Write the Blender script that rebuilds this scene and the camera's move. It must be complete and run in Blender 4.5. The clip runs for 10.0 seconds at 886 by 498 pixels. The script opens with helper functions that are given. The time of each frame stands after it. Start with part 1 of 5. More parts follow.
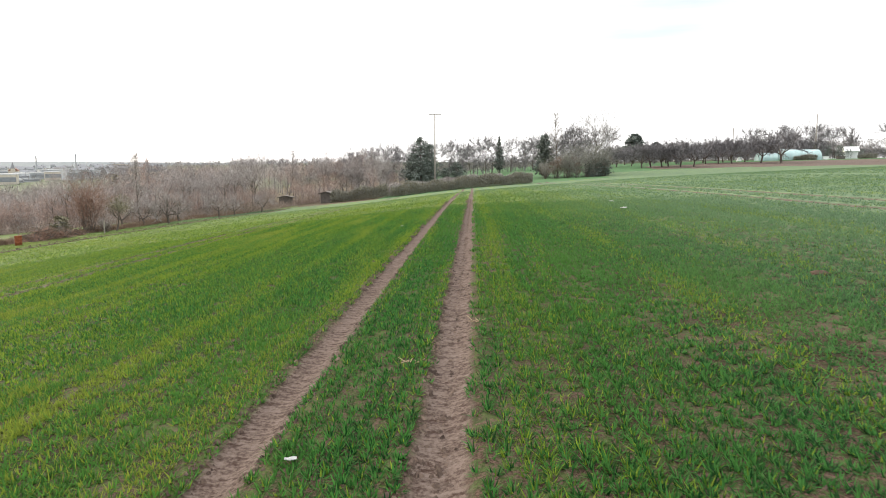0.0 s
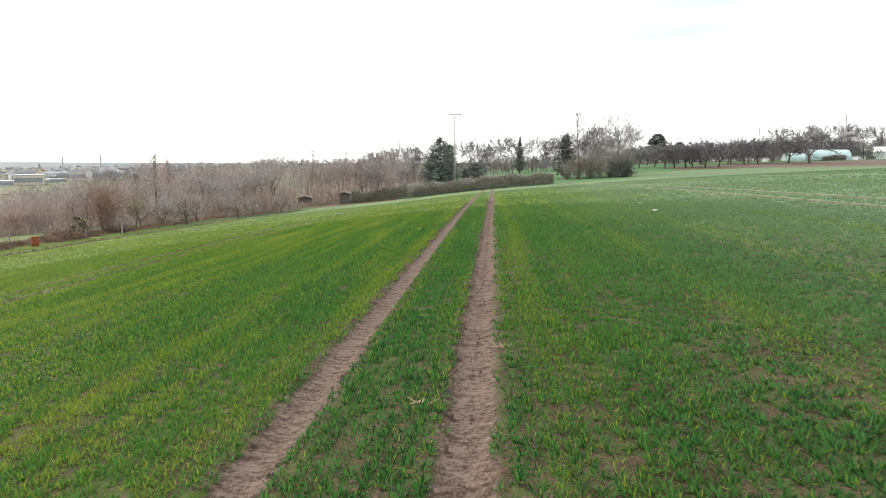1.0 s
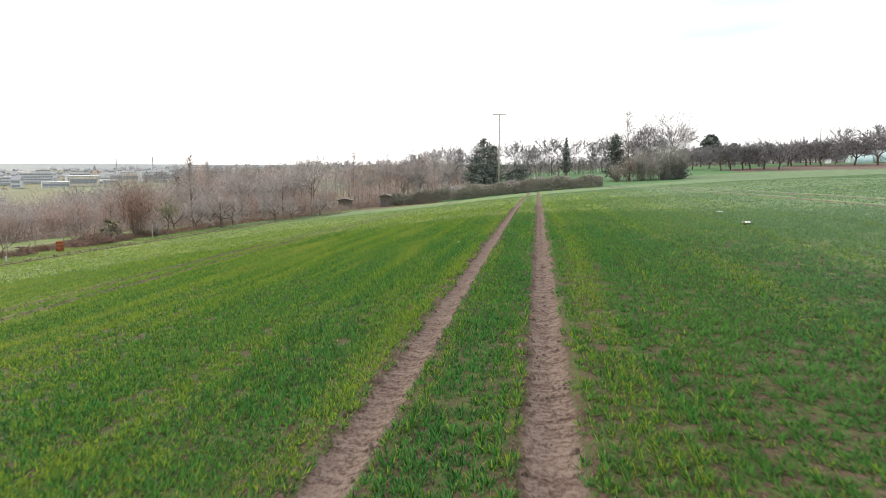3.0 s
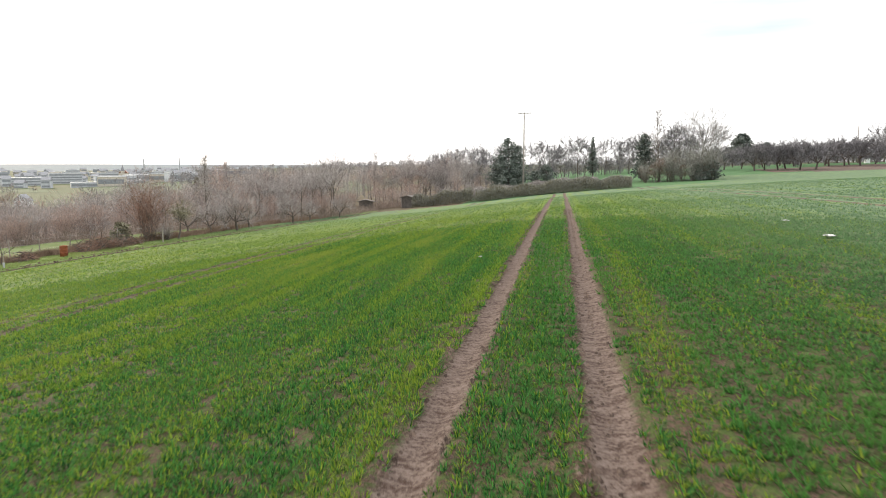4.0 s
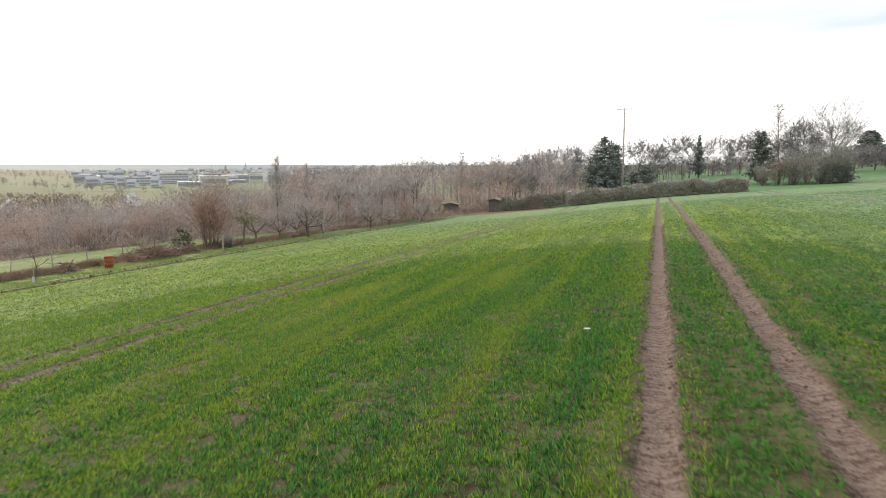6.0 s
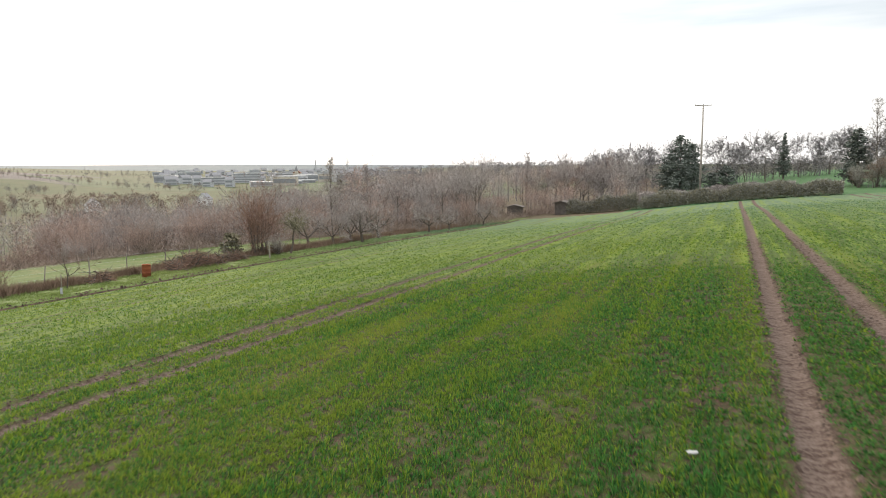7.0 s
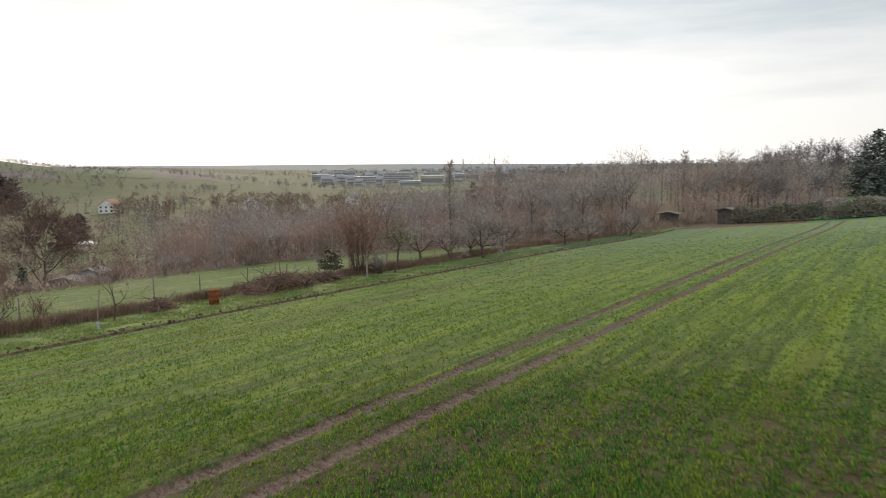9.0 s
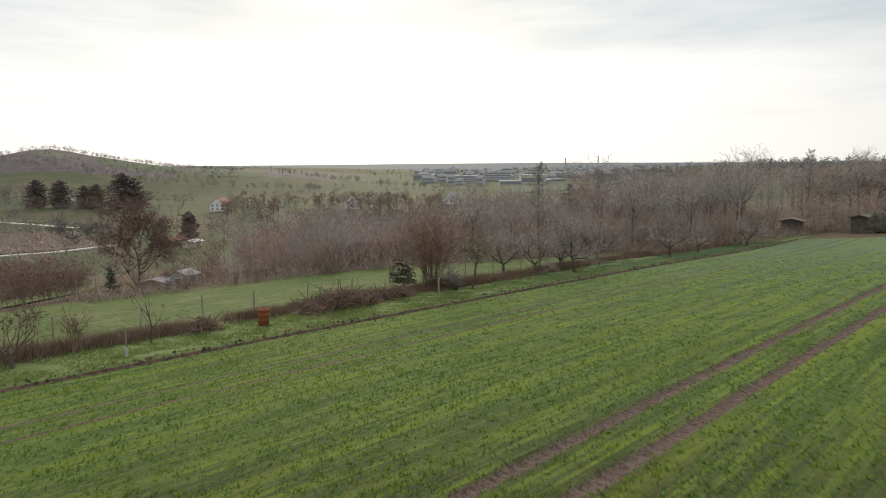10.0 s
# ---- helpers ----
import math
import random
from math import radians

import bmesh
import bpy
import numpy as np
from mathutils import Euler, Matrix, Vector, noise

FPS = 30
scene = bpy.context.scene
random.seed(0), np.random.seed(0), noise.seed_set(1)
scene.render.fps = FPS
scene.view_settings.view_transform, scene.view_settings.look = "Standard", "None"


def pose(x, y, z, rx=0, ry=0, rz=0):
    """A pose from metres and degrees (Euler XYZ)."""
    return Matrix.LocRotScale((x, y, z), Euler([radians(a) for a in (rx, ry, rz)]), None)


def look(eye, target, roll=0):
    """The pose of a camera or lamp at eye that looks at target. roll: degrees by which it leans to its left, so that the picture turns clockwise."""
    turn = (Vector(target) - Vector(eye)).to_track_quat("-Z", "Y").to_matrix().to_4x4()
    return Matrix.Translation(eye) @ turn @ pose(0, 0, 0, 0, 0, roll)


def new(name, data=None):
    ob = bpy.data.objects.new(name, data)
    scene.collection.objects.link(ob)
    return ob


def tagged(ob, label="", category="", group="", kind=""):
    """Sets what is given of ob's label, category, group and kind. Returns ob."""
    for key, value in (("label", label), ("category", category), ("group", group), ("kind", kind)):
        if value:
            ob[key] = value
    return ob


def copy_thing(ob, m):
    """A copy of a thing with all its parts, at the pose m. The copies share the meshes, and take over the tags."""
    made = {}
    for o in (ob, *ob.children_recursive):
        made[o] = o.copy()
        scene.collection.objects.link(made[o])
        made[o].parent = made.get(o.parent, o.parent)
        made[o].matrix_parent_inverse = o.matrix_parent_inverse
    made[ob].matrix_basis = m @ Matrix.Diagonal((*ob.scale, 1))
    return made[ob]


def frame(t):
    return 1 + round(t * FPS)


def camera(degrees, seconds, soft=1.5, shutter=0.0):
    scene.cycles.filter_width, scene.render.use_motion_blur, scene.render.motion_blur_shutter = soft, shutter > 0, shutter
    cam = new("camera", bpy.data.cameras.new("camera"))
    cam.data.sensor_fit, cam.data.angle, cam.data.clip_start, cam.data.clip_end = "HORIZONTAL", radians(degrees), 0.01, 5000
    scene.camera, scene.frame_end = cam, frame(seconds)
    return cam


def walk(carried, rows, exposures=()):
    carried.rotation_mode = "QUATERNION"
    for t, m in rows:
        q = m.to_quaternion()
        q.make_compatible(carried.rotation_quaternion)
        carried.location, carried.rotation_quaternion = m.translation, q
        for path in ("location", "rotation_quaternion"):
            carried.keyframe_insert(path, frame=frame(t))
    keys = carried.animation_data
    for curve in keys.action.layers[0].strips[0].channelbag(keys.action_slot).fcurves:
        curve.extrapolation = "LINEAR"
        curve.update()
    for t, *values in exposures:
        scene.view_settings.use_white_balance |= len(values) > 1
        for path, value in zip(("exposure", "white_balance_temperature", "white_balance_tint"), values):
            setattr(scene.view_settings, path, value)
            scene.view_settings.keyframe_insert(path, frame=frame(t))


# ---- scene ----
cam = camera(65.7, 10.0, soft=0.9, shutter=0.3)
# seconds, place in metres, degrees left of the tramlines, up, lean to the right
ROWS = [
    (0.0, 0.000, 0.000, 2.343, 2.54, -7.12, 0.03),
    (0.5, -0.026, 0.712, 2.338, 3.37, -7.12, 0.02),
    (1.0, -0.059, 1.475, 2.324, 4.20, -7.07, 0.03),
    (1.5, -0.094, 2.355, 2.319, 5.02, -7.02, 0.00),
    (2.0, -0.170, 3.408, 2.307, 5.86, -6.96, -0.00),
    (2.5, -0.284, 4.687, 2.297, 6.80, -6.94, -0.01),
    (4.0, -0.790, 9.969, 2.352, 9.77, -6.91, 0.07),
    (4.5, -1.076, 12.021, 2.358, 10.74, -6.92, 0.05),
    (5.0, -1.366, 14.219, 2.388, 12.31, -6.91, 0.02),
    (5.5, -1.742, 16.571, 2.443, 14.65, -6.92, 0.03),
    (6.0, -2.158, 18.972, 2.502, 17.33, -6.89, 0.06),
    (7.5, -3.647, 26.540, 2.808, 25.70, -6.89, 0.20),
    (8.0, -4.422, 29.236, 2.899, 28.42, -6.87, 0.20),
    (8.5, -5.312, 31.955, 3.018, 31.33, -6.92, 0.33),
    (9.0, -6.364, 34.759, 3.168, 35.18, -6.93, 0.39),
    (9.5, -7.502, 37.515, 3.348, 39.37, -6.93, 0.39),
    (10.0, -8.732, 40.314, 3.557, 43.61, -6.95, 0.49),
]
walk(cam, [(t, pose(x, y, z, 90 + up, 0, yaw) @ pose(0, 0, 0, 0, 0, -lean)) for t, x, y, z, yaw, up, lean in ROWS],
     exposures=[(0.0, 1.75, 6500, 10), (5.0, 1.7, 6550, 10), (7.5, 1.3, 6600, 10), (10.0, 0.68, 6560, 9)])

# ---------------------------------------------------------------- world and sun
SUN_AZ, SUN_EL = 50.0, 15.0     # degrees left of straight ahead, and up
world = bpy.data.worlds.new("overcast_sky")
scene.world = world
world.use_nodes = True
wt = world.node_tree
wt.nodes.clear()


def wnode(kind, **values):
    n = wt.nodes.new(kind)
    for key, v in values.items():
        n.inputs[key].default_value = v
    return n


sky = wt.nodes.new("ShaderNodeTexSky")
sky.sky_type = "NISHITA"
sky.sun_disc = False
sky.sun_elevation = radians(SUN_EL)
sky.sun_rotation = radians(-SUN_AZ)
sky.air_density, sky.dust_density = 1.0, 2.0
coord = wt.nodes.new("ShaderNodeTexCoord")
split = wt.nodes.new("ShaderNodeSeparateXYZ")
wt.links.new(coord.outputs["Generated"], split.inputs[0])
# thin, bright cloud cover: white towards the horizon, a cool grey-blue overhead, broken by streaks
stretch = wt.nodes.new("ShaderNodeMapping")
stretch.inputs["Scale"].default_value = (1.2, 1.2, 9.0)
wt.links.new(coord.outputs["Generated"], stretch.inputs[0])
streak = wnode("ShaderNodeTexNoise", Scale=1.7, Detail=5.0, Roughness=0.55)
wt.links.new(stretch.outputs[0], streak.inputs[0])
lift = wt.nodes.new("ShaderNodeMath")
lift.operation = "MULTIPLY_ADD"
lift.inputs[1].default_value = 0.30
wt.links.new(streak.outputs["Fac"], lift.inputs[0])
wt.links.new(split.outputs["Z"], lift.inputs[2])
ramp = wt.nodes.new("ShaderNodeValToRGB")
for place, colour in ((0.0, (0.46, 0.455, 0.45)), (0.24, (0.44, 0.437, 0.435)), (0.31, (0.350, 0.362, 0.370)), (0.375, (0.245, 0.275, 0.300)), (0.60, (0.46, 0.49, 0.52)), (1.0, (0.66, 0.69, 0.72))):
    e = ramp.color_ramp.elements[0] if place == 0.0 else ramp.color_ramp.elements.new(place)
    e.position, e.color = place, (*colour, 1)
ramp.color_ramp.elements.remove(ramp.color_ramp.elements[-1]) if len(ramp.color_ramp.elements) > 6 else None
wt.links.new(lift.outputs[0], ramp.inputs[0])
cloud = wnode("ShaderNodeBackground", Strength=1.0)
wt.links.new(ramp.outputs[0], cloud.inputs[0])
# the cloud glows more round the hidden sun
toward = wt.nodes.new("ShaderNodeVectorMath")
toward.operation = "DOT_PRODUCT"
toward.inputs[1].default_value = (-math.sin(radians(SUN_AZ)) * math.cos(radians(SUN_EL)), math.cos(radians(SUN_AZ)) * math.cos(radians(SUN_EL)), math.sin(radians(SUN_EL)))
wt.links.new(coord.outputs["Generated"], toward.inputs[0])
glow = wnode("ShaderNodeMapRange")
for i, v in zip((1, 2, 3, 4), (0.45, 1.0, 1.0, 1.55)):
    glow.inputs[i].default_value = v
wt.links.new(toward.outputs["Value"], glow.inputs[0])
wt.links.new(glow.outputs[0], cloud.inputs[1])
clear = wnode("ShaderNodeBackground", Strength=0.08)
wt.links.new(sky.outputs[0], clear.inputs[0])
both = wnode("ShaderNodeMixShader", Fac=0.07)
wt.links.new(cloud.outputs[0], both.inputs[1])
wt.links.new(clear.outputs[0], both.inputs[2])
wout = wt.nodes.new("ShaderNodeOutputWorld")
wt.links.new(both.outputs[0], wout.inputs[0])

sun = new("sun", bpy.data.lights.new("sun", "SUN"))
sun.data.energy, sun.data.angle, sun.data.color = 1.5, radians(24), (1.0, 0.86, 0.68)
sun.matrix_world = look((-math.sin(radians(SUN_AZ)) * 100, math.cos(radians(SUN_AZ)) * 100, math.tan(radians(SUN_EL)) * 100), (0, 0, 0))

# ---------------------------------------------------------------- the lie of the land
def hermite(v, knots):
    """A smooth curve through (place, value) knots, level beyond the ends."""
    kx = np.array([k[0] for k in knots], float)
    ky = np.array([k[1] for k in knots], float)
    m = np.gradient(ky, kx)
    m[0] = m[-1] = 0
    v = np.clip(np.asarray(v, float), kx[0], kx[-1])
    i = np.clip(np.searchsorted(kx, v) - 1, 0, len(kx) - 2)
    h = kx[i + 1] - kx[i]
    s = (v - kx[i]) / h
    return (ky[i] * (1 + 2 * s) * (1 - s) ** 2 + m[i] * h * s * (1 - s) ** 2
            + ky[i + 1] * s * s * (3 - 2 * s) + m[i + 1] * h * s * s * (s - 1))


ACROSS = [(-420, -27), (-300, -26), (-220, -24), (-160, -20.5), (-122, -16.5), (-90, -10.3), (-66, -6.0), (-48, -4.6),
          (-37.5, -4.02), (-27, -3.05), (-16.9, -1.95), (-9, -0.95), (-2, -0.15), (5, 0.5), (13, 1.15), (26, 2.1),
          (40, 2.85), (60, 3.7), (100, 4.8), (200, 6.0), (420, 7.0)]
ALONG = [(-300, -3.0), (-60, -0.2), (0, 0.0), (23, -0.22), (45, -0.54), (70, -1.02), (96, -1.64), (130, -2.66),
         (150, -2.75), (200, -1.5), (300, -1.3), (420, -0.8)]
# heights at 300, 600, 1000, 2000 and 4500 m, by degrees left of straight ahead
FAR = [(-180, 3, 4, 4, 5, 10), (-60, 5, 6, 8, 10, 20), (-12, 1.5, 3, 5, 5, 10), (8, -3, -4, -3, 4, 10),
       (22, -14, -13, -7, -6, 8), (35, -20, -23, -24, -20, 14), (46, -22, -24, -22, -18, 14), (54, -23, -22, -8, -4, 12), (59, -24, -23, -1, 0, 12),
       (62, -24, -23, 2, 2, 12), (65.4, -24, -21, 10, 5, 12), (68, -24, -19, 18, 8, 12), (71.3, -24, -17, 28, 12, 12), (74.5, -23, -16, 18, 12, 12), (100, -20, -15, 10, 10, 15), (140, -5, -5, 0, 5, 10),
       (180, 3, 4, 4, 5, 10)]


def ground_z(x, y):
    x, y = np.asarray(x, float), np.asarray(y, float)
    near = hermite(x, ACROSS) + hermite(y, ALONG)
    d = np.hypot(x, y)
    a = np.degrees(np.arctan2(-x, y))
    rings = [hermite(a, [(row[0], row[k]) for row in FAR]) for k in range(1, 6)]
    at = [300, 600, 1000, 2000, 4500]
    far = np.zeros_like(d) + rings[0]
    for k in range(4):
        s = np.clip((d - at[k]) / (at[k + 1] - at[k]), 0, 1)
        s = s * s * (3 - 2 * s)
        far = far + (rings[k + 1] - rings[k]) * s
    w = np.clip((d - 190) / 230, 0, 1)
    w = w * w * (3 - 2 * w)
    return near * (1 - w) + far * w


def gz(x, y):
    return float(ground_z(x, y))


# ---------------------------------------------------------------- materials
class Mat:
    """A small builder of node materials."""

    def __init__(self, name, rough=0.8, metal=0.0, spec=0.3):
        self.m = bpy.data.materials.new(name)
        self.m.use_nodes = True
        self.t = self.m.node_tree
        self.b = self.t.nodes["Principled BSDF"]
        self.b.inputs["Roughness"].default_value = rough
        self.b.inputs["Metallic"].default_value = metal
        self.b.inputs["Specular IOR Level"].default_value = spec

    def node(self, kind, **values):
        n = self.t.nodes.new(kind)
        for key, v in values.items():
            n.inputs[key].default_value = v
        return n

    def link(self, a, b):
        self.t.links.new(a, b)

    def place(self, world=False):
        if world:
            return self.node("ShaderNodeNewGeometry").outputs["Position"]
        return self.node("ShaderNodeTexCoord").outputs["Object"]

    def scaled(self, src, s):
        n = self.node("ShaderNodeMapping")
        n.inputs["Scale"].default_value = s if hasattr(s, "__len__") else (s, s, s)
        self.link(src, n.inputs[0])
        return n.outputs[0]

    def noise(self, src, scale, detail=3.0, rough=0.55):
        n = self.node("ShaderNodeTexNoise", Scale=scale, Detail=detail, Roughness=rough)
        self.link(src, n.inputs[0])
        return n.outputs["Fac"]

    def span(self, v, lo, hi, a=0.0, b=1.0, smooth=True):
        n = self.node("ShaderNodeMapRange")
        n.interpolation_type = "SMOOTHSTEP" if smooth else "LINEAR"
        for i, x in zip((1, 2, 3, 4), (lo, hi, a, b)):
            n.inputs[i].default_value = x
        self.link(v, n.inputs[0])
        return n.outputs[0]

    def calc(self, op, a, b=0.0, c=0.0):
        n = self.node("ShaderNodeMath")
        n.operation = op
        for i, x in enumerate((a, b, c)):
            if hasattr(x, "is_linked"):
                self.link(x, n.inputs[i])
            else:
                n.inputs[i].default_value = x
        return n.outputs[0]

    def mix(self, fac, a, b, mode="MIX"):
        n = self.node("ShaderNodeMix")
        n.data_type, n.blend_type = "RGBA", mode
        for i, x in ((0, fac), (6, a), (7, b)):
            if hasattr(x, "is_linked"):
                self.link(x, n.inputs[i])
            else:
                n.inputs[i].default_value = x if i == 0 else (*x, 1)
        return n.outputs[2]

    def colour(self, c):
        self.link(c, self.b.inputs["Base Color"])

    def bump(self, h, strength=0.4, dist=0.02):
        n = self.node("ShaderNodeBump", Strength=strength, Distance=dist)
        self.link(h, n.inputs["Height"])
        self.link(n.outputs[0], self.b.inputs["Normal"])

    def chance(self):
        return self.node("ShaderNodeObjectInfo").outputs["Random"]

    def island(self):
        return self.node("ShaderNodeNewGeometry").outputs["Random Per Island"]


def plain(name, a, b, scale=4.0, rough=0.8, metal=0.0, bump=0.3, dist=0.01, fine=30.0, per=None, world=False):
    """Two colours mixed by coarse and fine noise, with a fine relief."""
    m = Mat(name, rough, metal)
    p = m.place(world)
    n1, n2 = m.noise(p, scale), m.noise(p, fine, 2.0)
    f = m.calc("ADD", m.calc("MULTIPLY", n1, 0.65), m.calc("MULTIPLY", n2, 0.35))
    f = m.span(f, 0.32, 0.68)
    col = m.mix(f, a, b)
    if per:
        r = m.island() if per == "island" else m.chance()
        col = m.mix(m.span(r, 0, 1, 0.0, 0.3, False), col, [x * 0.55 for x in a])
    m.colour(col)
    m.bump(n2, bump, dist)
    return m.m


# tramlines: the middle of each left wheel track, and the track gauge
TRAMS, GAUGE = (-31.8, -16.9, -2.05, 12.85), 1.8
FIELD_LEFT, FIELD_END = -37.6, 141.0
BANDS = (-35.3, -29.4, -26.4, -23.4, -21.1, -18.6, -14.4, -11.6, -8.55, -4.85, -2.65, 0.65, 3.45, 6.2, 9.3, 16.5, 19.5, 22.5)

SOIL_D, SOIL_L = (0.028, 0.017, 0.012), (0.098, 0.065, 0.048)
GREEN_Y = (0.125, 0.168, 0.022)


def cover_glow_mask(m, x, y):
    """0 among single seedlings on soil round the middle tramline, to 1 away from it: fuller cover, and grazing light
    painted as lighter green.
    """
    side = m.calc("MULTIPLY_ADD", y, 0.21, x)
    past = m.calc("MAXIMUM", m.calc("MAXIMUM", m.calc("SUBTRACT", y, 40.0), m.calc("MULTIPLY", y, -1.0)), 0.0)
    return m.span(m.calc("SQRT", m.calc("MULTIPLY_ADD", side, side, m.calc("MULTIPLY", past, past))), 3.0, 20.0)


def crop_material():
    m = Mat("winter_wheat_field", 0.95, spec=0.04)
    p = m.place(True)
    sx = m.node("ShaderNodeSeparateXYZ")
    m.link(p, sx.inputs[0])
    x, y = sx.outputs[0], sx.outputs[1]
    wob = m.calc("MULTIPLY_ADD", m.noise(m.scaled(p, (0.4, 0.12, 0.2)), 1.0), 0.5, -0.25)
    xw = m.calc("ADD", x, wob)
    big, mid, fine = m.noise(p, 0.16, 4.0), m.noise(p, 1.3, 4.0), m.noise(p, 9.0, 3.0)
    # long streaks along the drill rows, wide and narrow
    rows = m.calc("ADD", m.calc("MULTIPLY", m.noise(m.scaled(p, (2.6, 0.10, 1)), 1.0, 3.0), 0.5), m.calc("MULTIPLY", m.noise(m.scaled(p, (7.5, 0.35, 1)), 1.0, 3.0), 0.5))
    cover_glow = cover_glow_mask(m, x, y)
    speck = m.calc("ADD", m.calc("MULTIPLY", m.noise(p, 16.0, 3.0, 0.65), 0.6), m.calc("ADD", m.calc("MULTIPLY", mid, 0.10), m.calc("MULTIPLY", rows, 0.30)))
    cover = m.calc("MAXIMUM", m.span(speck, 0.46, 0.54), m.calc("MULTIPLY", cover_glow, 0.80))
    cover = m.calc("MULTIPLY", cover, m.span(cover_glow, 0.0, 0.6, 0.62, 1.0))
    # dark near the tramline, lighter away: blade shade and grazing light in the colour
    green = m.mix(m.span(m.calc("ADD", m.calc("MULTIPLY", rows, 0.5), m.calc("MULTIPLY", fine, 0.5)), 0.38, 0.62), (0.010, 0.032, 0.007), (0.034, 0.080, 0.014))
    green = m.mix(cover_glow, green, m.mix(m.span(m.calc("ADD", m.calc("MULTIPLY", rows, 0.6), m.calc("MULTIPLY", fine, 0.4)), 0.38, 0.62), (0.046, 0.079, 0.021), (0.106, 0.150, 0.045)))
    # yellowish strips where two passes of the drill met
    band = None
    for bx in BANDS:
        d = m.span(m.calc("ABSOLUTE", m.calc("SUBTRACT", xw, bx)), 0.10, 0.50, 1.0, 0.0)
        band = d if band is None else m.calc("MAXIMUM", band, d)
    band = m.calc("MULTIPLY", band, m.span(m.noise(m.scaled(p, (1, 0.2, 1)), 0.8, 3.0), 0.30, 0.62))
    yel = m.calc("MAXIMUM", m.calc("MULTIPLY", band, 0.7), m.span(rows, 0.47, 0.62, 0.0, 0.75))
    yel = m.calc("MAXIMUM", m.calc("MULTIPLY", band, 0.6), m.calc("MULTIPLY", yel, m.span(x, -3.0, 8.0, 1.0, 0.4)))
    # haze put into the colour: paler, cooler on upper slope and far end
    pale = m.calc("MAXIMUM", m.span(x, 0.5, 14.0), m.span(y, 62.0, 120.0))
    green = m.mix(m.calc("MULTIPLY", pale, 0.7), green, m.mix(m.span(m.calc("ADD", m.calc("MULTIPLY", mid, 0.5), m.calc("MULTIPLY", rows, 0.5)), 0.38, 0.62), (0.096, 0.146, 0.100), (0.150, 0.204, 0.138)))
    green = m.mix(m.calc("MULTIPLY", yel, m.span(cover_glow, 0.0, 0.5, 0.15, 1.0)), green, GREEN_Y)
    soil = m.mix(m.span(m.calc("ADD", m.calc("MULTIPLY", mid, 0.35), m.calc("MULTIPLY", m.noise(p, 45.0, 3.0, 0.7), 0.65)), 0.40, 0.60), SOIL_D, SOIL_L)
    col = m.mix(cover, soil, green)
    rut = None
    for tx, w in [(t + k * GAUGE, 0.25) for t in TRAMS[1:] for k in (0, 1)] + [(TRAMS[0] + k * GAUGE, 0.14) for k in (0, 1)]:
        d = m.span(m.calc("ABSOLUTE", m.calc("SUBTRACT", m.calc("ADD", x, m.calc("MULTIPLY_ADD", mid, 0.14, -0.07)), tx)), w * 0.7, w * 1.2, 1.0, 0.0)
        rut = d if rut is None else m.calc("MAXIMUM", rut, d)
    # dry crust in the wheel tracks, darker where the lugs tore it
    crust = m.calc("ADD", m.calc("MULTIPLY", m.noise(m.scaled(p, (1.0, 2.6, 1.0)), 4.0, 6.0, 0.7), 0.5), m.calc("MULTIPLY", m.noise(p, 24.0, 4.0, 0.7), 0.5))
    track = m.mix(m.span(crust, 0.38, 0.60), (0.040, 0.024, 0.018), (0.142, 0.108, 0.090))
    col = m.mix(rut, col, track)
    m.colour(col)
    m.bump(m.calc("ADD", m.calc("MULTIPLY", fine, 0.5), m.noise(p, 26.0, 4.0, 0.7)), 0.9, 0.035)
    return m.m


def grass_material(name, dark, light, dry, dryness, scale=0.35):
    m = Mat(name, 0.95, spec=0.1)
    p = m.place(True)
    big, mid, fine = m.noise(p, scale, 4.0), m.noise(p, scale * 6, 3.0), m.noise(p, 14.0, 2.0)
    col = m.mix(m.span(m.calc("ADD", m.calc("MULTIPLY", mid, 0.5), m.calc("MULTIPLY", fine, 0.5)), 0.3, 0.7), dark, light)
    col = m.mix(m.span(m.calc("ADD", m.calc("MULTIPLY", big, 0.6), m.calc("MULTIPLY", mid, 0.4)), 0.62 - dryness, 0.85 - dryness), col, dry)
    m.colour(col)
    m.bump(m.calc("ADD", fine, mid), 0.5, 0.06)
    return m.m


def plough_material(name, dark, light):
    m = Mat(name, 0.95, spec=0.1)
    p = m.place(True)
    s = m.noise(m.scaled(p, (0.25, 2.2, 1.0)), 1.0, 3.0)
    f = m.noise(p, 5.0, 3.0)
    m.colour(m.mix(m.span(m.calc("ADD", m.calc("MULTIPLY", s, 0.6), m.calc("MULTIPLY", f, 0.4)), 0.35, 0.65), dark, light))
    m.bump(f, 0.8, 0.1)
    return m.m


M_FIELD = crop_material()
M_STRIP = grass_material("rough_grass", (0.080, 0.110, 0.036), (0.135, 0.165, 0.060), (0.19, 0.17, 0.09), 0.05, 0.8)
M_MEADOW = grass_material("pasture", (0.046, 0.072, 0.017), (0.080, 0.110, 0.028), (0.13, 0.122, 0.058), 0.14)
M_FARGREEN = grass_material("far_green_field", (0.045, 0.094, 0.038), (0.07, 0.128, 0.055), (0.10, 0.13, 0.06), 0.0, 0.05)
M_FARLAND = grass_material("valley_land", (0.042, 0.052, 0.024), (0.070, 0.080, 0.036), (0.095, 0.075, 0.048), 0.16, 0.008)
M_SLOPE = grass_material("hazy_slope", (0.048, 0.064, 0.032), (0.074, 0.092, 0.048), (0.09, 0.085, 0.055), 0.05, 0.02)
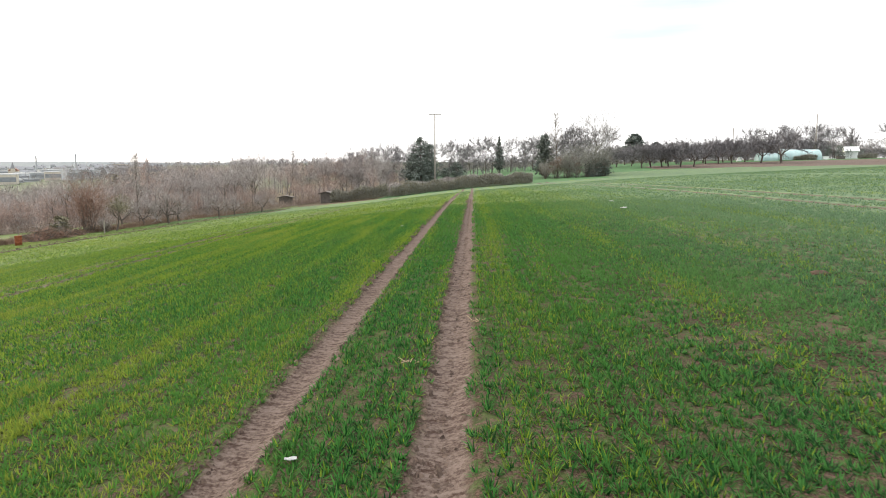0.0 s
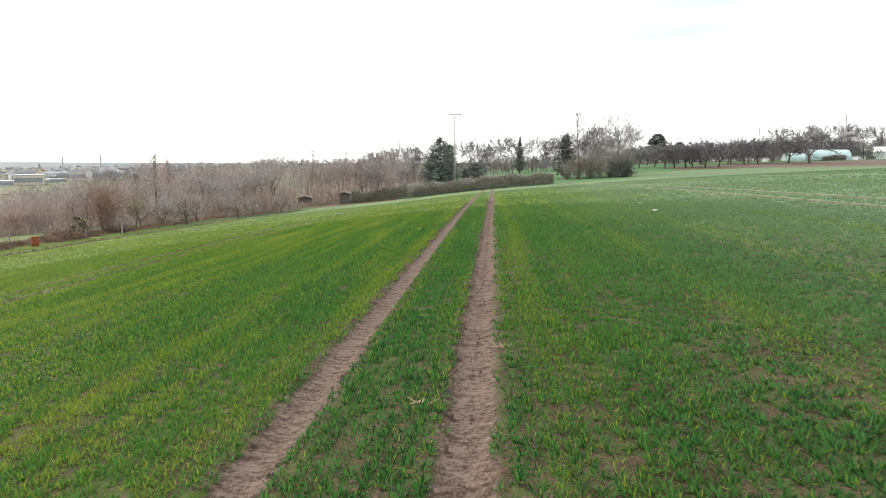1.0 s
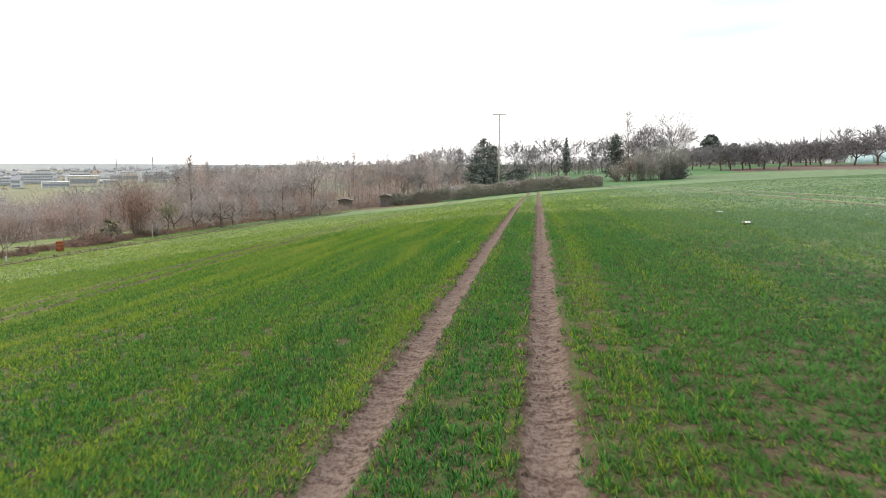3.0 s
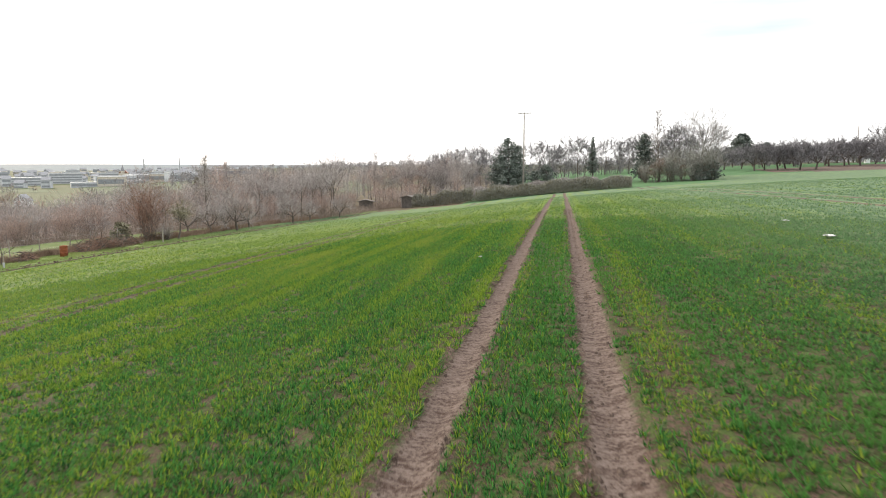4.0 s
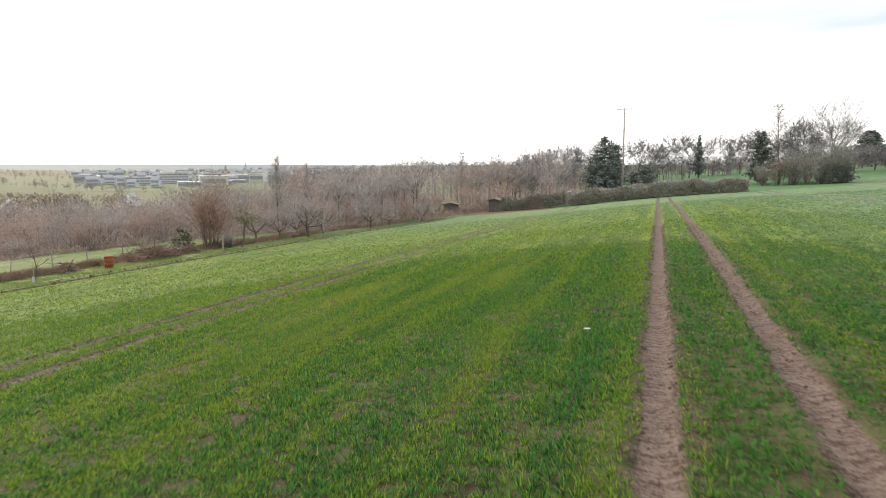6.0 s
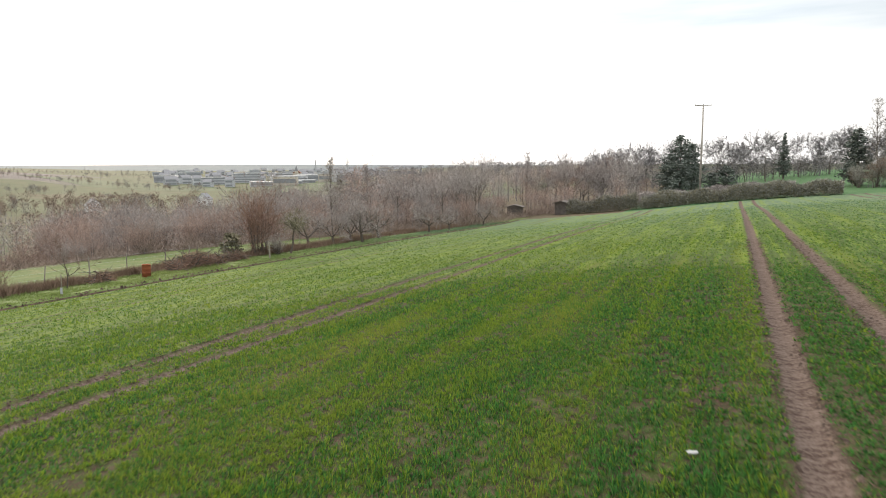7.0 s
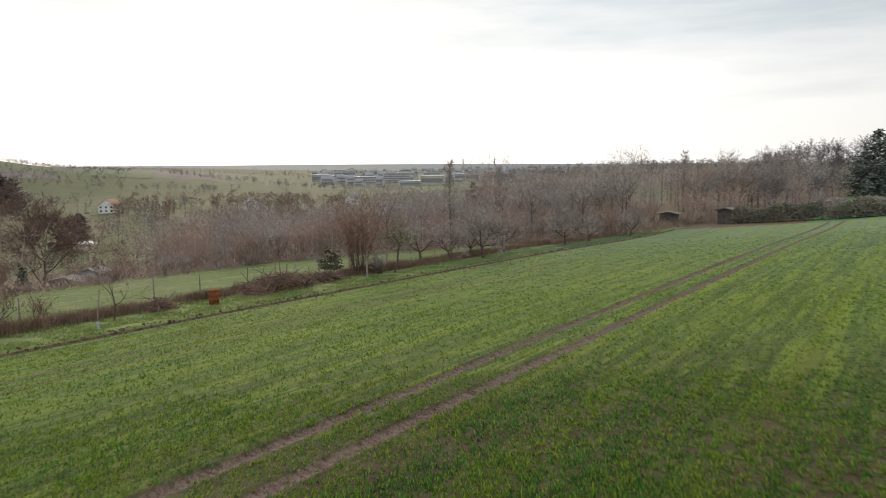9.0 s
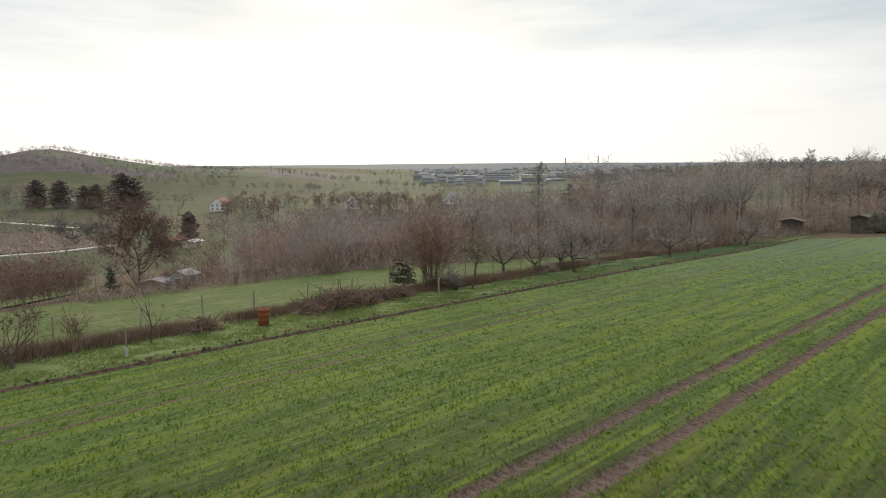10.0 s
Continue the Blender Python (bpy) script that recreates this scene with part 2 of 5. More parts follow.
M_WOODHILL = grass_material("wooded_hill", (0.055, 0.046, 0.050), (0.105, 0.090, 0.092), (0.115, 0.118, 0.072), 0.12, 0.012)
M_FLOOR = grass_material("woodland_floor", (0.055, 0.042, 0.026), (0.11, 0.085, 0.055), (0.09, 0.10, 0.035), 0.1, 0.4)
# forest hills with the blue-grey of distance haze put into their base colour
M_FARHILL = grass_material("haze_tinted_hills", (0.085, 0.105, 0.115), (0.13, 0.15, 0.16), (0.16, 0.17, 0.16), 0.05, 0.003)
M_PLOUGH = plough_material("ploughed_soil", (0.07, 0.050, 0.040), (0.135, 0.10, 0.082))
M_FURROW = plough_material("edge_furrow_soil", (0.045, 0.03, 0.022), (0.10, 0.068, 0.048))
M_BARK = plain("bark", (0.07, 0.056, 0.046), (0.15, 0.125, 0.105), 3.0, 0.95, bump=0.6, per="object")
M_TWIG = plain("bare_twigs", (0.245, 0.216, 0.200), (0.39, 0.352, 0.330), 0.6, 0.95, per="object")
M_TWIG_RED = plain("reddish_twigs", (0.275, 0.196, 0.160), (0.41, 0.305, 0.255), 0.6, 0.95, per="object")
M_TWIG_MID = plain("grey_bare_twigs", (0.16, 0.145, 0.135), (0.275, 0.25, 0.235), 0.6, 0.95, per="object")
M_TWIG_DARK = plain("dark_bare_twigs", (0.115, 0.107, 0.110), (0.215, 0.20, 0.205), 0.6, 0.95, per="object")
M_TWIG_OLIVE = plain("hedge_twigs", (0.20, 0.195, 0.17), (0.34, 0.325, 0.28), 0.6, 0.95, per="object")
M_PINE = plain("pine_needles", (0.09, 0.105, 0.092), (0.175, 0.195, 0.168), 0.8, 0.85, per="object")
M_NEEDLE = plain("conifer_needles", (0.050, 0.062, 0.046), (0.11, 0.125, 0.09), 0.8, 0.9, per="object")
M_TWIG_BROWN = plain("brown_twigs", (0.13, 0.088, 0.07), (0.24, 0.165, 0.13), 0.6, 0.95, per="object")
M_PINE_OLD = plain("old_pine_needles", (0.115, 0.094, 0.084), (0.22, 0.180, 0.160), 0.3, 0.9, per="object")
M_BRAMBLE = plain("brambles", (0.17, 0.125, 0.10), (0.32, 0.25, 0.205), 0.5, 0.95, per="island", world=True)
M_IVY = plain("dull_evergreen_leaves", (0.13, 0.12, 0.075), (0.235, 0.215, 0.14), 0.8, 0.8, per="object")
M_POLE = plain("weathered_pole", (0.20, 0.18, 0.155), (0.32, 0.29, 0.26), 2.0, 0.85)
M_WOOD = plain("grey_wood", (0.14, 0.12, 0.10), (0.30, 0.27, 0.23), 3.0, 0.9)
M_WOODPALE = plain("pale_wood", (0.20, 0.175, 0.14), (0.31, 0.28, 0.23), 3.0, 0.9)
M_DARKWOOD = plain("dark_boards", (0.07, 0.06, 0.052), (0.13, 0.112, 0.098), 2.0, 0.9)
M_RUST = plain("rusty_steel", (0.13, 0.035, 0.016), (0.26, 0.085, 0.035), 4.0, 0.9, 0.0, 0.4)
M_WHITE = plain("white_plaster", (0.60, 0.60, 0.58), (0.78, 0.78, 0.76), 0.5, 0.85)
M_GREY = plain("grey_cladding", (0.30, 0.31, 0.32), (0.42, 0.43, 0.44), 0.3, 0.7)
M_BEIGE = plain("beige_plaster", (0.42, 0.37, 0.30), (0.55, 0.50, 0.42), 0.3, 0.85)
M_ROOF = plain("roof_tiles", (0.16, 0.075, 0.05), (0.25, 0.13, 0.09), 1.0, 0.85)
M_ROOFG = plain("grey_roof", (0.16, 0.16, 0.165), (0.26, 0.26, 0.27), 1.0, 0.8)
M_GLASSD = plain("dark_window_glass", (0.02, 0.025, 0.03), (0.05, 0.06, 0.07), 0.5, 0.15)
# town windows and walls: the low contrast of haze put into both colours
M_BAND = plain("hazed_window_bands", (0.17, 0.18, 0.19), (0.26, 0.27, 0.28), 0.5, 0.4)
M_PALE = plain("hazed_town_plaster", (0.36, 0.37, 0.38), (0.50, 0.51, 0.52), 0.3, 0.85)
M_FILM = plain("greenhouse_film", (0.25, 0.36, 0.35), (0.36, 0.47, 0.46), 0.6, 0.45)
M_TEAL = plain("pale_teal_paint", (0.36, 0.47, 0.45), (0.50, 0.60, 0.58), 1.5, 0.7)
M_TRACK = plain("gravel_track", (0.34, 0.31, 0.27), (0.48, 0.45, 0.40), 0.6, 0.95, world=True)
M_PAPER = plain("white_paper", (0.26, 0.26, 0.25), (0.40, 0.40, 0.385), 8.0, 0.8)
M_CLOD = plain("soil_clods", SOIL_D, (0.16, 0.112, 0.085), 3.0, 0.95, per="island", world=True)
M_STRAW = plain("dry_grass", (0.20, 0.145, 0.085), (0.40, 0.31, 0.20), 1.2, 0.95, per="island", world=True)
M_WEED = plain("dead_weeds", (0.13, 0.085, 0.060), (0.27, 0.19, 0.135), 1.2, 0.95, per="island", world=True)
M_BRASH = plain("cut_branches", (0.15, 0.085, 0.062), (0.30, 0.19, 0.14), 2.0, 0.95, per="island")


def blade_material(name, a, b, y, far=1.0):
    m = Mat(name, 0.65, spec=0.08)
    p = m.place(True)
    r = m.island()
    col = m.mix(m.span(m.calc("ADD", m.calc("MULTIPLY", r, 0.6), m.calc("MULTIPLY", m.noise(p, 6.5, 2.0), 0.4)), 0.2, 0.75), a, b)
    col = m.mix(m.span(m.noise(m.scaled(p, (0.5, 0.14, 1)), 0.5, 3.0), 0.42, 0.7, 0.0, 0.6), col, y)
    sx = m.node("ShaderNodeSeparateXYZ")
    m.link(p, sx.inputs[0])
    # the same haze tint for the blades, by place in the field
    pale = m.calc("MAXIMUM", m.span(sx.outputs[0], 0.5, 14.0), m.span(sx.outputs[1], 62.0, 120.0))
    # lighter away from the tramline: backlit, grazing look put into the blade colour
    col = m.mix(m.calc("MULTIPLY", cover_glow_mask(m, sx.outputs[0], sx.outputs[1]), 0.5 * far), col, (0.125, 0.170, 0.052))
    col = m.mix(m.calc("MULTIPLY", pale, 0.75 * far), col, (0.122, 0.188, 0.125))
    m.colour(col)
    trans = m.node("ShaderNodeBsdfTranslucent")
    m.link(col, trans.inputs[0])
    mixs = m.node("ShaderNodeMixShader", Fac=0.5)
    m.link(m.b.outputs[0], mixs.inputs[1])
    m.link(trans.outputs[0], mixs.inputs[2])
    m.link(mixs.outputs[0], m.t.nodes["Material Output"].inputs[0])
    return m.m


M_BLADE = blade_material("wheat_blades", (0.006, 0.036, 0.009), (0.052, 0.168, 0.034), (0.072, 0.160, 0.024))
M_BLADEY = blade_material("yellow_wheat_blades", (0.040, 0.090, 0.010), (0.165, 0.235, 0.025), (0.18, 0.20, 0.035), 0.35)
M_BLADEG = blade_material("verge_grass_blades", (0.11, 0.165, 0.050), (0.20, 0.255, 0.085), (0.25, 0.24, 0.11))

# ---------------------------------------------------------------- helpers for meshes
def mesh_object(name, verts, faces, mats, parent=None, label="", smooth=False, index=None):
    me = bpy.data.meshes.new(name)
    me.from_pydata(verts, [], faces)
    for mt in mats if isinstance(mats, (list, tuple)) else [mats]:
        me.materials.append(mt)
    if index is not None:
        me.polygons.foreach_set("material_index", np.asarray(index, np.int32))
    if smooth:
        me.polygons.foreach_set("use_smooth", np.ones(len(me.polygons), bool))
    me.update()
    ob = new(name, me)
    if parent is not None:
        ob.parent = parent
    if label:
        tagged(ob, label)
    return ob


def part(name, bm, material, parent, label="", smooth=False):
    me = bpy.data.meshes.new(name)
    if smooth:
        for f in bm.faces:
            f.smooth = True
    bm.to_mesh(me)
    bm.free()
    me.materials.append(material)
    ob = new(name, me)
    ob.parent = parent
    if label:
        tagged(ob, label)
    return ob


def root(name, x, y, turn=0.0, dz=0.0, label="", category="", group="", kind=""):
    ob = new(name)
    ob.matrix_basis = pose(x, y, gz(x, y) + dz, 0, 0, turn)
    return tagged(ob, label, category, group, kind)


def add_box(bm, x0, x1, y0, y1, z0, z1, bevel=0.0):
    r = bmesh.ops.create_cube(bm, size=1.0)
    for v in r["verts"]:
        v.co = Vector(((x0 + x1) / 2 + v.co.x * (x1 - x0), (y0 + y1) / 2 + v.co.y * (y1 - y0), (z0 + z1) / 2 + v.co.z * (z1 - z0)))
    if bevel:
        edges = {e for v in r["verts"] for e in v.link_edges}
        bmesh.ops.bevel(bm, geom=list(edges), offset=bevel, segments=1, affect="EDGES")
    return bm


def box(x0, x1, y0, y1, z0, z1, bevel=0.0):
    return add_box(bmesh.new(), x0, x1, y0, y1, z0, z1, bevel)


def add_rod(bm, a, b, r0, r1, sides=8):
    a, b = Vector(a), Vector(b)
    d = b - a
    q = d.to_track_quat("Z", "Y").to_matrix().to_4x4()
    bmesh.ops.create_cone(bm, cap_ends=True, segments=sides, radius1=r0, radius2=r1, depth=d.length,
                          matrix=Matrix.Translation((a + b) / 2) @ q)
    return bm


def rod(a, b, r0, r1, sides=8):
    return add_rod(bmesh.new(), a, b, r0, r1, sides)


# ---------------------------------------------------------------- the ground, one sheet to the horizon
def graded(fine, lo, hi, grow=1.10):
    """Grid lines: the fine ones, then ever wider steps out to lo and hi."""
    out = sorted(fine)
    step = 1.5
    while out[-1] < hi:
        step *= grow
        out.append(min(out[-1] + step, hi))
    step = 1.5
    while out[0] > lo:
        step *= grow
        out.insert(0, max(out[0] - step, lo))
    return np.array(out)


def rut_depth(x, y):
    """How far wheels and the plough have pressed the soil down, or heaped it up."""
    d = np.zeros_like(x)
    for k, tx in enumerate(TRAMS):
        deep = 0.02 if k == 0 else 0.075
        for g in (0, GAUGE):
            u = np.abs(x - tx - g)
            d = d - deep * np.clip(1.45 - u / 0.2, 0, 1) + 0.025 * np.exp(-((u - 0.36) / 0.08) ** 2)
    d = d * np.clip((139 - y) / 3, 0, 1)
    u = x - FIELD_LEFT
    d = d - 0.16 * np.exp(-(u / 0.22) ** 2) + 0.10 * np.exp(-((u + 0.5) / 0.25) ** 2)
    return d


def build_ground():
    fx = set(np.arange(-70, 40.01, 1.0).round(3))
    for c in [t + g for t in TRAMS for g in (0, GAUGE)] + [FIELD_LEFT]:
        fx |= set((c + np.array([-0.46, -0.36, -0.27, -0.18, 0, 0.18, 0.27, 0.36, 0.46])).round(3))
    fx |= {-45.2, -62.5, 28.0}
    fy = set(np.arange(-4, 75, 0.75).round(3)) | set(np.arange(75, 150.1, 1.5)) | {FIELD_END}
    xs, ys = graded(fx, -4600, 4600), graded(fy, -4600, 4600)
    X, Y = np.meshgrid(xs, ys)
    Z = ground_z(X, Y)
    near = (X > -60) & (X < 45) & (Y > -10) & (Y < 150)
    rough = np.random.RandomState(4).normal(0, 1, X.shape)
    in_field = (X > FIELD_LEFT - 1) & (Y < FIELD_END)
    Z = Z + np.where(near & in_field, rut_depth(X, Y) + 0.003 * rough, 0) + np.where(near & ~in_field, 0.03 * rough, 0)
    nx, ny = len(xs), len(ys)
    verts = np.stack([X, Y, Z], -1).reshape(-1, 3)
    a = (np.arange(ny - 1)[:, None] * nx + np.arange(nx - 1)[None]).ravel()
    faces = np.stack([a, a + 1, a + nx + 1, a + nx], -1)
    cx = ((X[:-1, :-1] + X[1:, 1:]) / 2).ravel()
    cy = ((Y[:-1, :-1] + Y[1:, 1:]) / 2).ravel()
    k = np.full(len(cx), 4)
    wood_edge = -62.5 + 3.0 * np.sin(cy / 14.0) + np.clip(cy - 84, 0, 40) * 0.42
    k[(cx > -200) & (cx < wood_edge) & (cy > 30) & (cy < 330)] = 5
    k[(cx < -20) & (cx >= wood_edge) & (cy >= FIELD_END) & (cy < 330)] = 5
    k[(cx >= -20) & (cx < 45) & (cy >= FIELD_END) & (cy < 330)] = 3
    k[(cx >= wood_edge) & (cx < FIELD_LEFT - 4.6) & (cy < FIELD_END + 6)] = 2
    k[(cx >= FIELD_LEFT - 7.6) & (cx < FIELD_LEFT) & (cy < FIELD_END + 6)] = 1
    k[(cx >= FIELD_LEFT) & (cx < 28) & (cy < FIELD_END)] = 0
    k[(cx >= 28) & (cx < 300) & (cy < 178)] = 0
    k[(cx >= 20) & (cx < 300) & (cy >= 168) & (cy < 330)] = 3
    k[(cx >= 46) & (cx < 300) & (cy >= 172 - 0.25 * (cx - 46)) & (cy < 192 + 0.08 * (cx - 46))] = 6
    cd, ca = np.hypot(cx, cy), np.degrees(np.arctan2(-cx, cy))
    k[(cd > 800) & (cd < 1500) & (ca > 63) & (ca < 110)] = 9
    k[(cd > 900) & (cd < 1500) & (ca > 50) & (ca <= 63)] = 9
    k[(cd > 560) & (cd < 1400) & (ca > 6) & (ca < 30)] = 5
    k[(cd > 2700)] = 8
    k[(np.abs(cx - FIELD_LEFT) < 0.24) & (cy < FIELD_END)] = 7
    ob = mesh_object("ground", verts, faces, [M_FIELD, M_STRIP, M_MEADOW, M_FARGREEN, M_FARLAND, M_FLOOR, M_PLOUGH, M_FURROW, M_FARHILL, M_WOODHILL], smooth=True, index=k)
    return tagged(ob, "sloping green winter wheat field with brown tractor tracks", "field", kind="structure")


ground = build_ground()

# ---------------------------------------------------------------- trees and shrubs
class Wood:
    """Collects tapered limbs and flat twigs, then makes meshes of them."""

    def __init__(self):
        self.v, self.f, self.tv, self.tf = [], [], [], []

    def limb(self, a, b, r0, r1, sides):
        d = (b - a).normalized()
        s = d.orthogonal().normalized()
        t = d.cross(s)
        n = len(self.v)
        for p, r in ((a, r0), (b, r1)):
            for k in range(sides):
                w = 2 * math.pi * k / sides
                self.v.append(p + (s * math.cos(w) + t * math.sin(w)) * r)
        for k in range(sides):
            self.f.append((n + k, n + (k + 1) % sides, n + sides + (k + 1) % sides, n + sides + k))

    def twig(self, a, b, w, rng):
        d = b - a
        s = d.cross(Vector((rng.gauss(0, 1), rng.gauss(0, 1), rng.gauss(0, 1))))
        if s.length < 1e-6:
            return
        s = s.normalized() * w
        n = len(self.tv)
        self.tv += [a - s, a + s, b]
        self.tf.append((n, n + 1, n + 2))

    def strip(self, a, b, w0, w1, rng):
        s = (b - a).cross(Vector((rng.gauss(0, 1), rng.gauss(0, 1), rng.gauss(0, 1))))
        if s.length < 1e-6:
            return
        s = s.normalized()
        n = len(self.tv)
        self.tv += [a - s * w0, a + s * w0, b + s * w1, b - s * w1]
        self.tf.append((n, n + 1, n + 2, n + 3))

    def leaf(self, c, size, rng, flat=0.0):
        u = Vector((rng.gauss(0, 1), rng.gauss(0, 1), rng.gauss(0, 1) * (1 - flat))).normalized()
        w = u.cross(Vector((rng.gauss(0, 1), rng.gauss(0, 1), rng.gauss(0, 1)))).normalized()
        n = len(self.tv)
        self.tv += [c - u * size, c + w * size * 0.5, c + u * size, c - w * size * 0.5]
        self.tf.append((n, n + 1, n + 2, n + 3))


def turned(d, angle, rng):
    s = d.orthogonal().normalized()
    s.rotate(Matrix.Rotation(rng.uniform(0, 2 * math.pi), 3, d))
    return (d * math.cos(angle) + s * math.sin(angle)).normalized()


def grow(w, rng, p, d, length, r, level, deepest, kids, up, bend, twigs, twig_len, twig_w, start=0.2, thick=0.0):
    """One limb in bent pieces, its side limbs, and twigs at the ends."""
    pieces = 4 if level < 2 else 3
    step = length / pieces
    ends = []
    for i in range(pieces):
        d = (d + Vector((rng.gauss(0, bend), rng.gauss(0, bend), rng.gauss(0, bend) + up))).normalized()
        q = p + d * step
        r1 = max(thick, r * (0.84 if i < pieces - 1 else 0.6))
        if r > 0.012 and (not thick or level < 2):
            w.limb(p, q, r, r1, 7 if level == 0 else 5 if level == 1 else 3)
        else:
            w.strip(p, q, max(r, twig_w * 0.6), max(r1, twig_w * 0.5), rng)
        ends.append((q, d, r1))
        p, r = q, r1
    if level < deepest:
        n = kids[min(level, len(kids) - 1)]
        for k in range(n):
            s = rng.uniform(0.25, 1.0) if level else rng.uniform(start, 1.0)
            i = min(int(s * pieces), pieces - 1)
            q, dd, rr = ends[i]
            grow(w, rng, q, turned(dd, rng.uniform(0.45, 1.05), rng), length * rng.uniform(0.5, 0.75), rr * rng.uniform(0.55, 0.72),
                 level + 1, deepest, kids, up, bend * 1.1, twigs, twig_len, twig_w, thick=thick)
    if level >= deepest - 1:
        for k in range(twigs):
            q, dd, rr = ends[rng.randrange(len(ends))]
            t = turned(dd, rng.uniform(0.2, 1.1), rng)
            a = q
            b = a + (t + Vector((0, 0, up))) * twig_len * rng.uniform(0.5, 1.2)
            w.twig(a, b, twig_w, rng)
            m = a.lerp(b, 0.5)
            w.twig(m, m + turned(t, 0.7, rng) * twig_len * 0.55, twig_w * 0.8, rng)


def finish_tree(name, w, label, bark, crown, crown_name="crown", group=""):
    ob = new(name)
    tagged(ob, label, "shrub" if "shrub" in name else "tree", group)
    if w.f:
        mesh_object("trunk", [tuple(v) for v in w.v], w.f, bark, ob, smooth=True)
    if w.tf:
        mesh_object(crown_name, [tuple(v) for v in w.tv], w.tf, crown, ob)
    return ob


def broadleaf(seed, height, label, name="bare_tree", kids=(8, 5, 4), twigs=5, crown=None, start=0.12, up=0.05, tw=0.024, thick=0.0):
    rng = random.Random(seed)
    w = Wood()
    grow(w, rng, Vector((0, 0, -0.2)), Vector((rng.gauss(0, 0.05), rng.gauss(0, 0.05), 1)), height * 0.62, height * 0.016, 0, 3, kids, up, 0.09,
         twigs, height * 0.085, tw, start, thick)
    return finish_tree(name, w, label, M_BARK, crown or M_TWIG)


def orchard_tree(seed, height, label, name="orchard_tree", twigs=10, tw=0.012, crown=None, thick=0.0):
    rng = random.Random(seed)
    w = Wood()
    p = Vector((0, 0, -0.15))
    d = Vector((rng.gauss(0, 0.12), rng.gauss(0, 0.12), 1)).normalized()
    trunk = height * 0.27
    w.limb(p, p + d * trunk, height * 0.035, height * 0.028, 7)
    for k in range(5):
        a = 2 * math.pi * (k + rng.uniform(-0.3, 0.3)) / 5
        dd = Vector((math.cos(a) * 0.85, math.sin(a) * 0.85, rng.uniform(0.3, 1.0))).normalized()
        grow(w, rng, p + d * trunk * rng.uniform(0.88, 1.0), dd, height * 0.46, height * 0.019, 1, 3, (5, 5, 4), 0.06, 0.15, twigs, height * 0.11, tw, thick=thick)
    return finish_tree(name, w, label, M_BARK, crown or M_TWIG)


def stem_shrub(seed, height, label, name="bare_shrub", stems=26, crown=None, spread=0.35, twigs=7):
    rng = random.Random(seed)
    w = Wood()
    for k in range(stems):
        a = rng.uniform(0, 2 * math.pi)
        r = rng.uniform(0, 0.22) * height * 0.5
        lean = rng.uniform(0, spread)
        grow(w, rng, Vector((math.cos(a) * r, math.sin(a) * r, -0.1)), Vector((math.cos(a) * lean, math.sin(a) * lean, 1)).normalized(),
             height * rng.uniform(0.5, 0.85), 0.022, 1, 2, (4, 5), 0.05, 0.09, twigs, height * 0.12, 0.011)
    return finish_tree(name, w, label, M_BARK, crown or M_TWIG)


def slender_tree(seed, height, label, name="tall_bare_tree"):
    rng = random.Random(seed)
    w = Wood()
    p, d, r = Vector((0, 0, -0.2)), Vector((0, 0, 1)), height * 0.011
    n = 14
    for i in range(n):
        d = (d + Vector((rng.gauss(0, 0.035), rng.gauss(0, 0.035), 0.05))).normalized()
        q = p + d * height / n
        w.limb(p, q, r, r * 0.9, 7)
        if i > 3:
            for k in range(3):
                grow(w, rng, q, turned(d, rng.uniform(0.4, 0.75), rng), height * 0.2 * (1.25 - i / n), r * 0.55, 2, 3, (3, 4), 0.12, 0.08, 6, height * 0.045, 0.022)
        p, r = q, r * 0.9
    return finish_tree(name, w, label, M_BARK, M_TWIG)


def conifer(seed, height, width, label, name="conifer_tree", ragged=0.25, low=0.08, leaf=0.16, per=26, dome=False, leaves=None, power=0.75):
    rng = random.Random(seed)
    w = Wood()
    w.limb(Vector((0, 0, -0.2)), Vector((0, 0, height * 0.96)), height * 0.02, 0.02, 7)
    levels = int(height * 3.2)
    for i in range(levels):
        s = low + (1 - low) * (i + rng.random()) / levels
        z = height * s
        u = (s - low) / (1 - low)
        prof = math.sqrt(max(0, 1 - u * u)) if dome else (1 - u) ** power * min(1, 0.55 + 3 * u)
        for k in range(rng.randint(5, 7)):
            a = rng.uniform(0, 2 * math.pi)
            reach = width * 0.5 * prof * rng.uniform(1 - ragged * 1.6, 1 + ragged * 0.5) + 0.12
            tip = Vector((math.cos(a) * reach, math.sin(a) * reach, z + reach * rng.uniform(-0.12, 0.28)))
            base = Vector((0, 0, z))
            w.limb(base, tip, 0.022, 0.006, 3)
            m = max(4, int(per * reach / (width * 0.5)))
            for j in range(m):
                q = base.lerp(tip, rng.uniform(0.25, 1.03)) + Vector((rng.gauss(0, 0.09), rng.gauss(0, 0.09), rng.gauss(0, 0.07))) * (1 + reach * 0.5)
                w.leaf(q, leaf * rng.uniform(0.7, 1.5), rng, 0.3)
    return finish_tree(name, w, label, M_BARK, leaves or M_NEEDLE, "foliage")


def scatter(makers, spots, group):
    """The first spot of each maker takes the tree itself, the others copies of it."""
    made = {}
    for k, (which, x, y, size, turn) in enumerate(spots):
        m = pose(x, y, gz(x, y), 0, 0, turn)
        if which not in made:
            made[which] = makers[which]()
            made[which].matrix_basis = m
            ob = made[which]
        else:
            ob = copy_thing(made[which], m)
        ob.scale = (size, size, size * (0.94 + 0.12 * ((k * 37) % 10) / 10))
        tagged(ob, group=group)
    return made


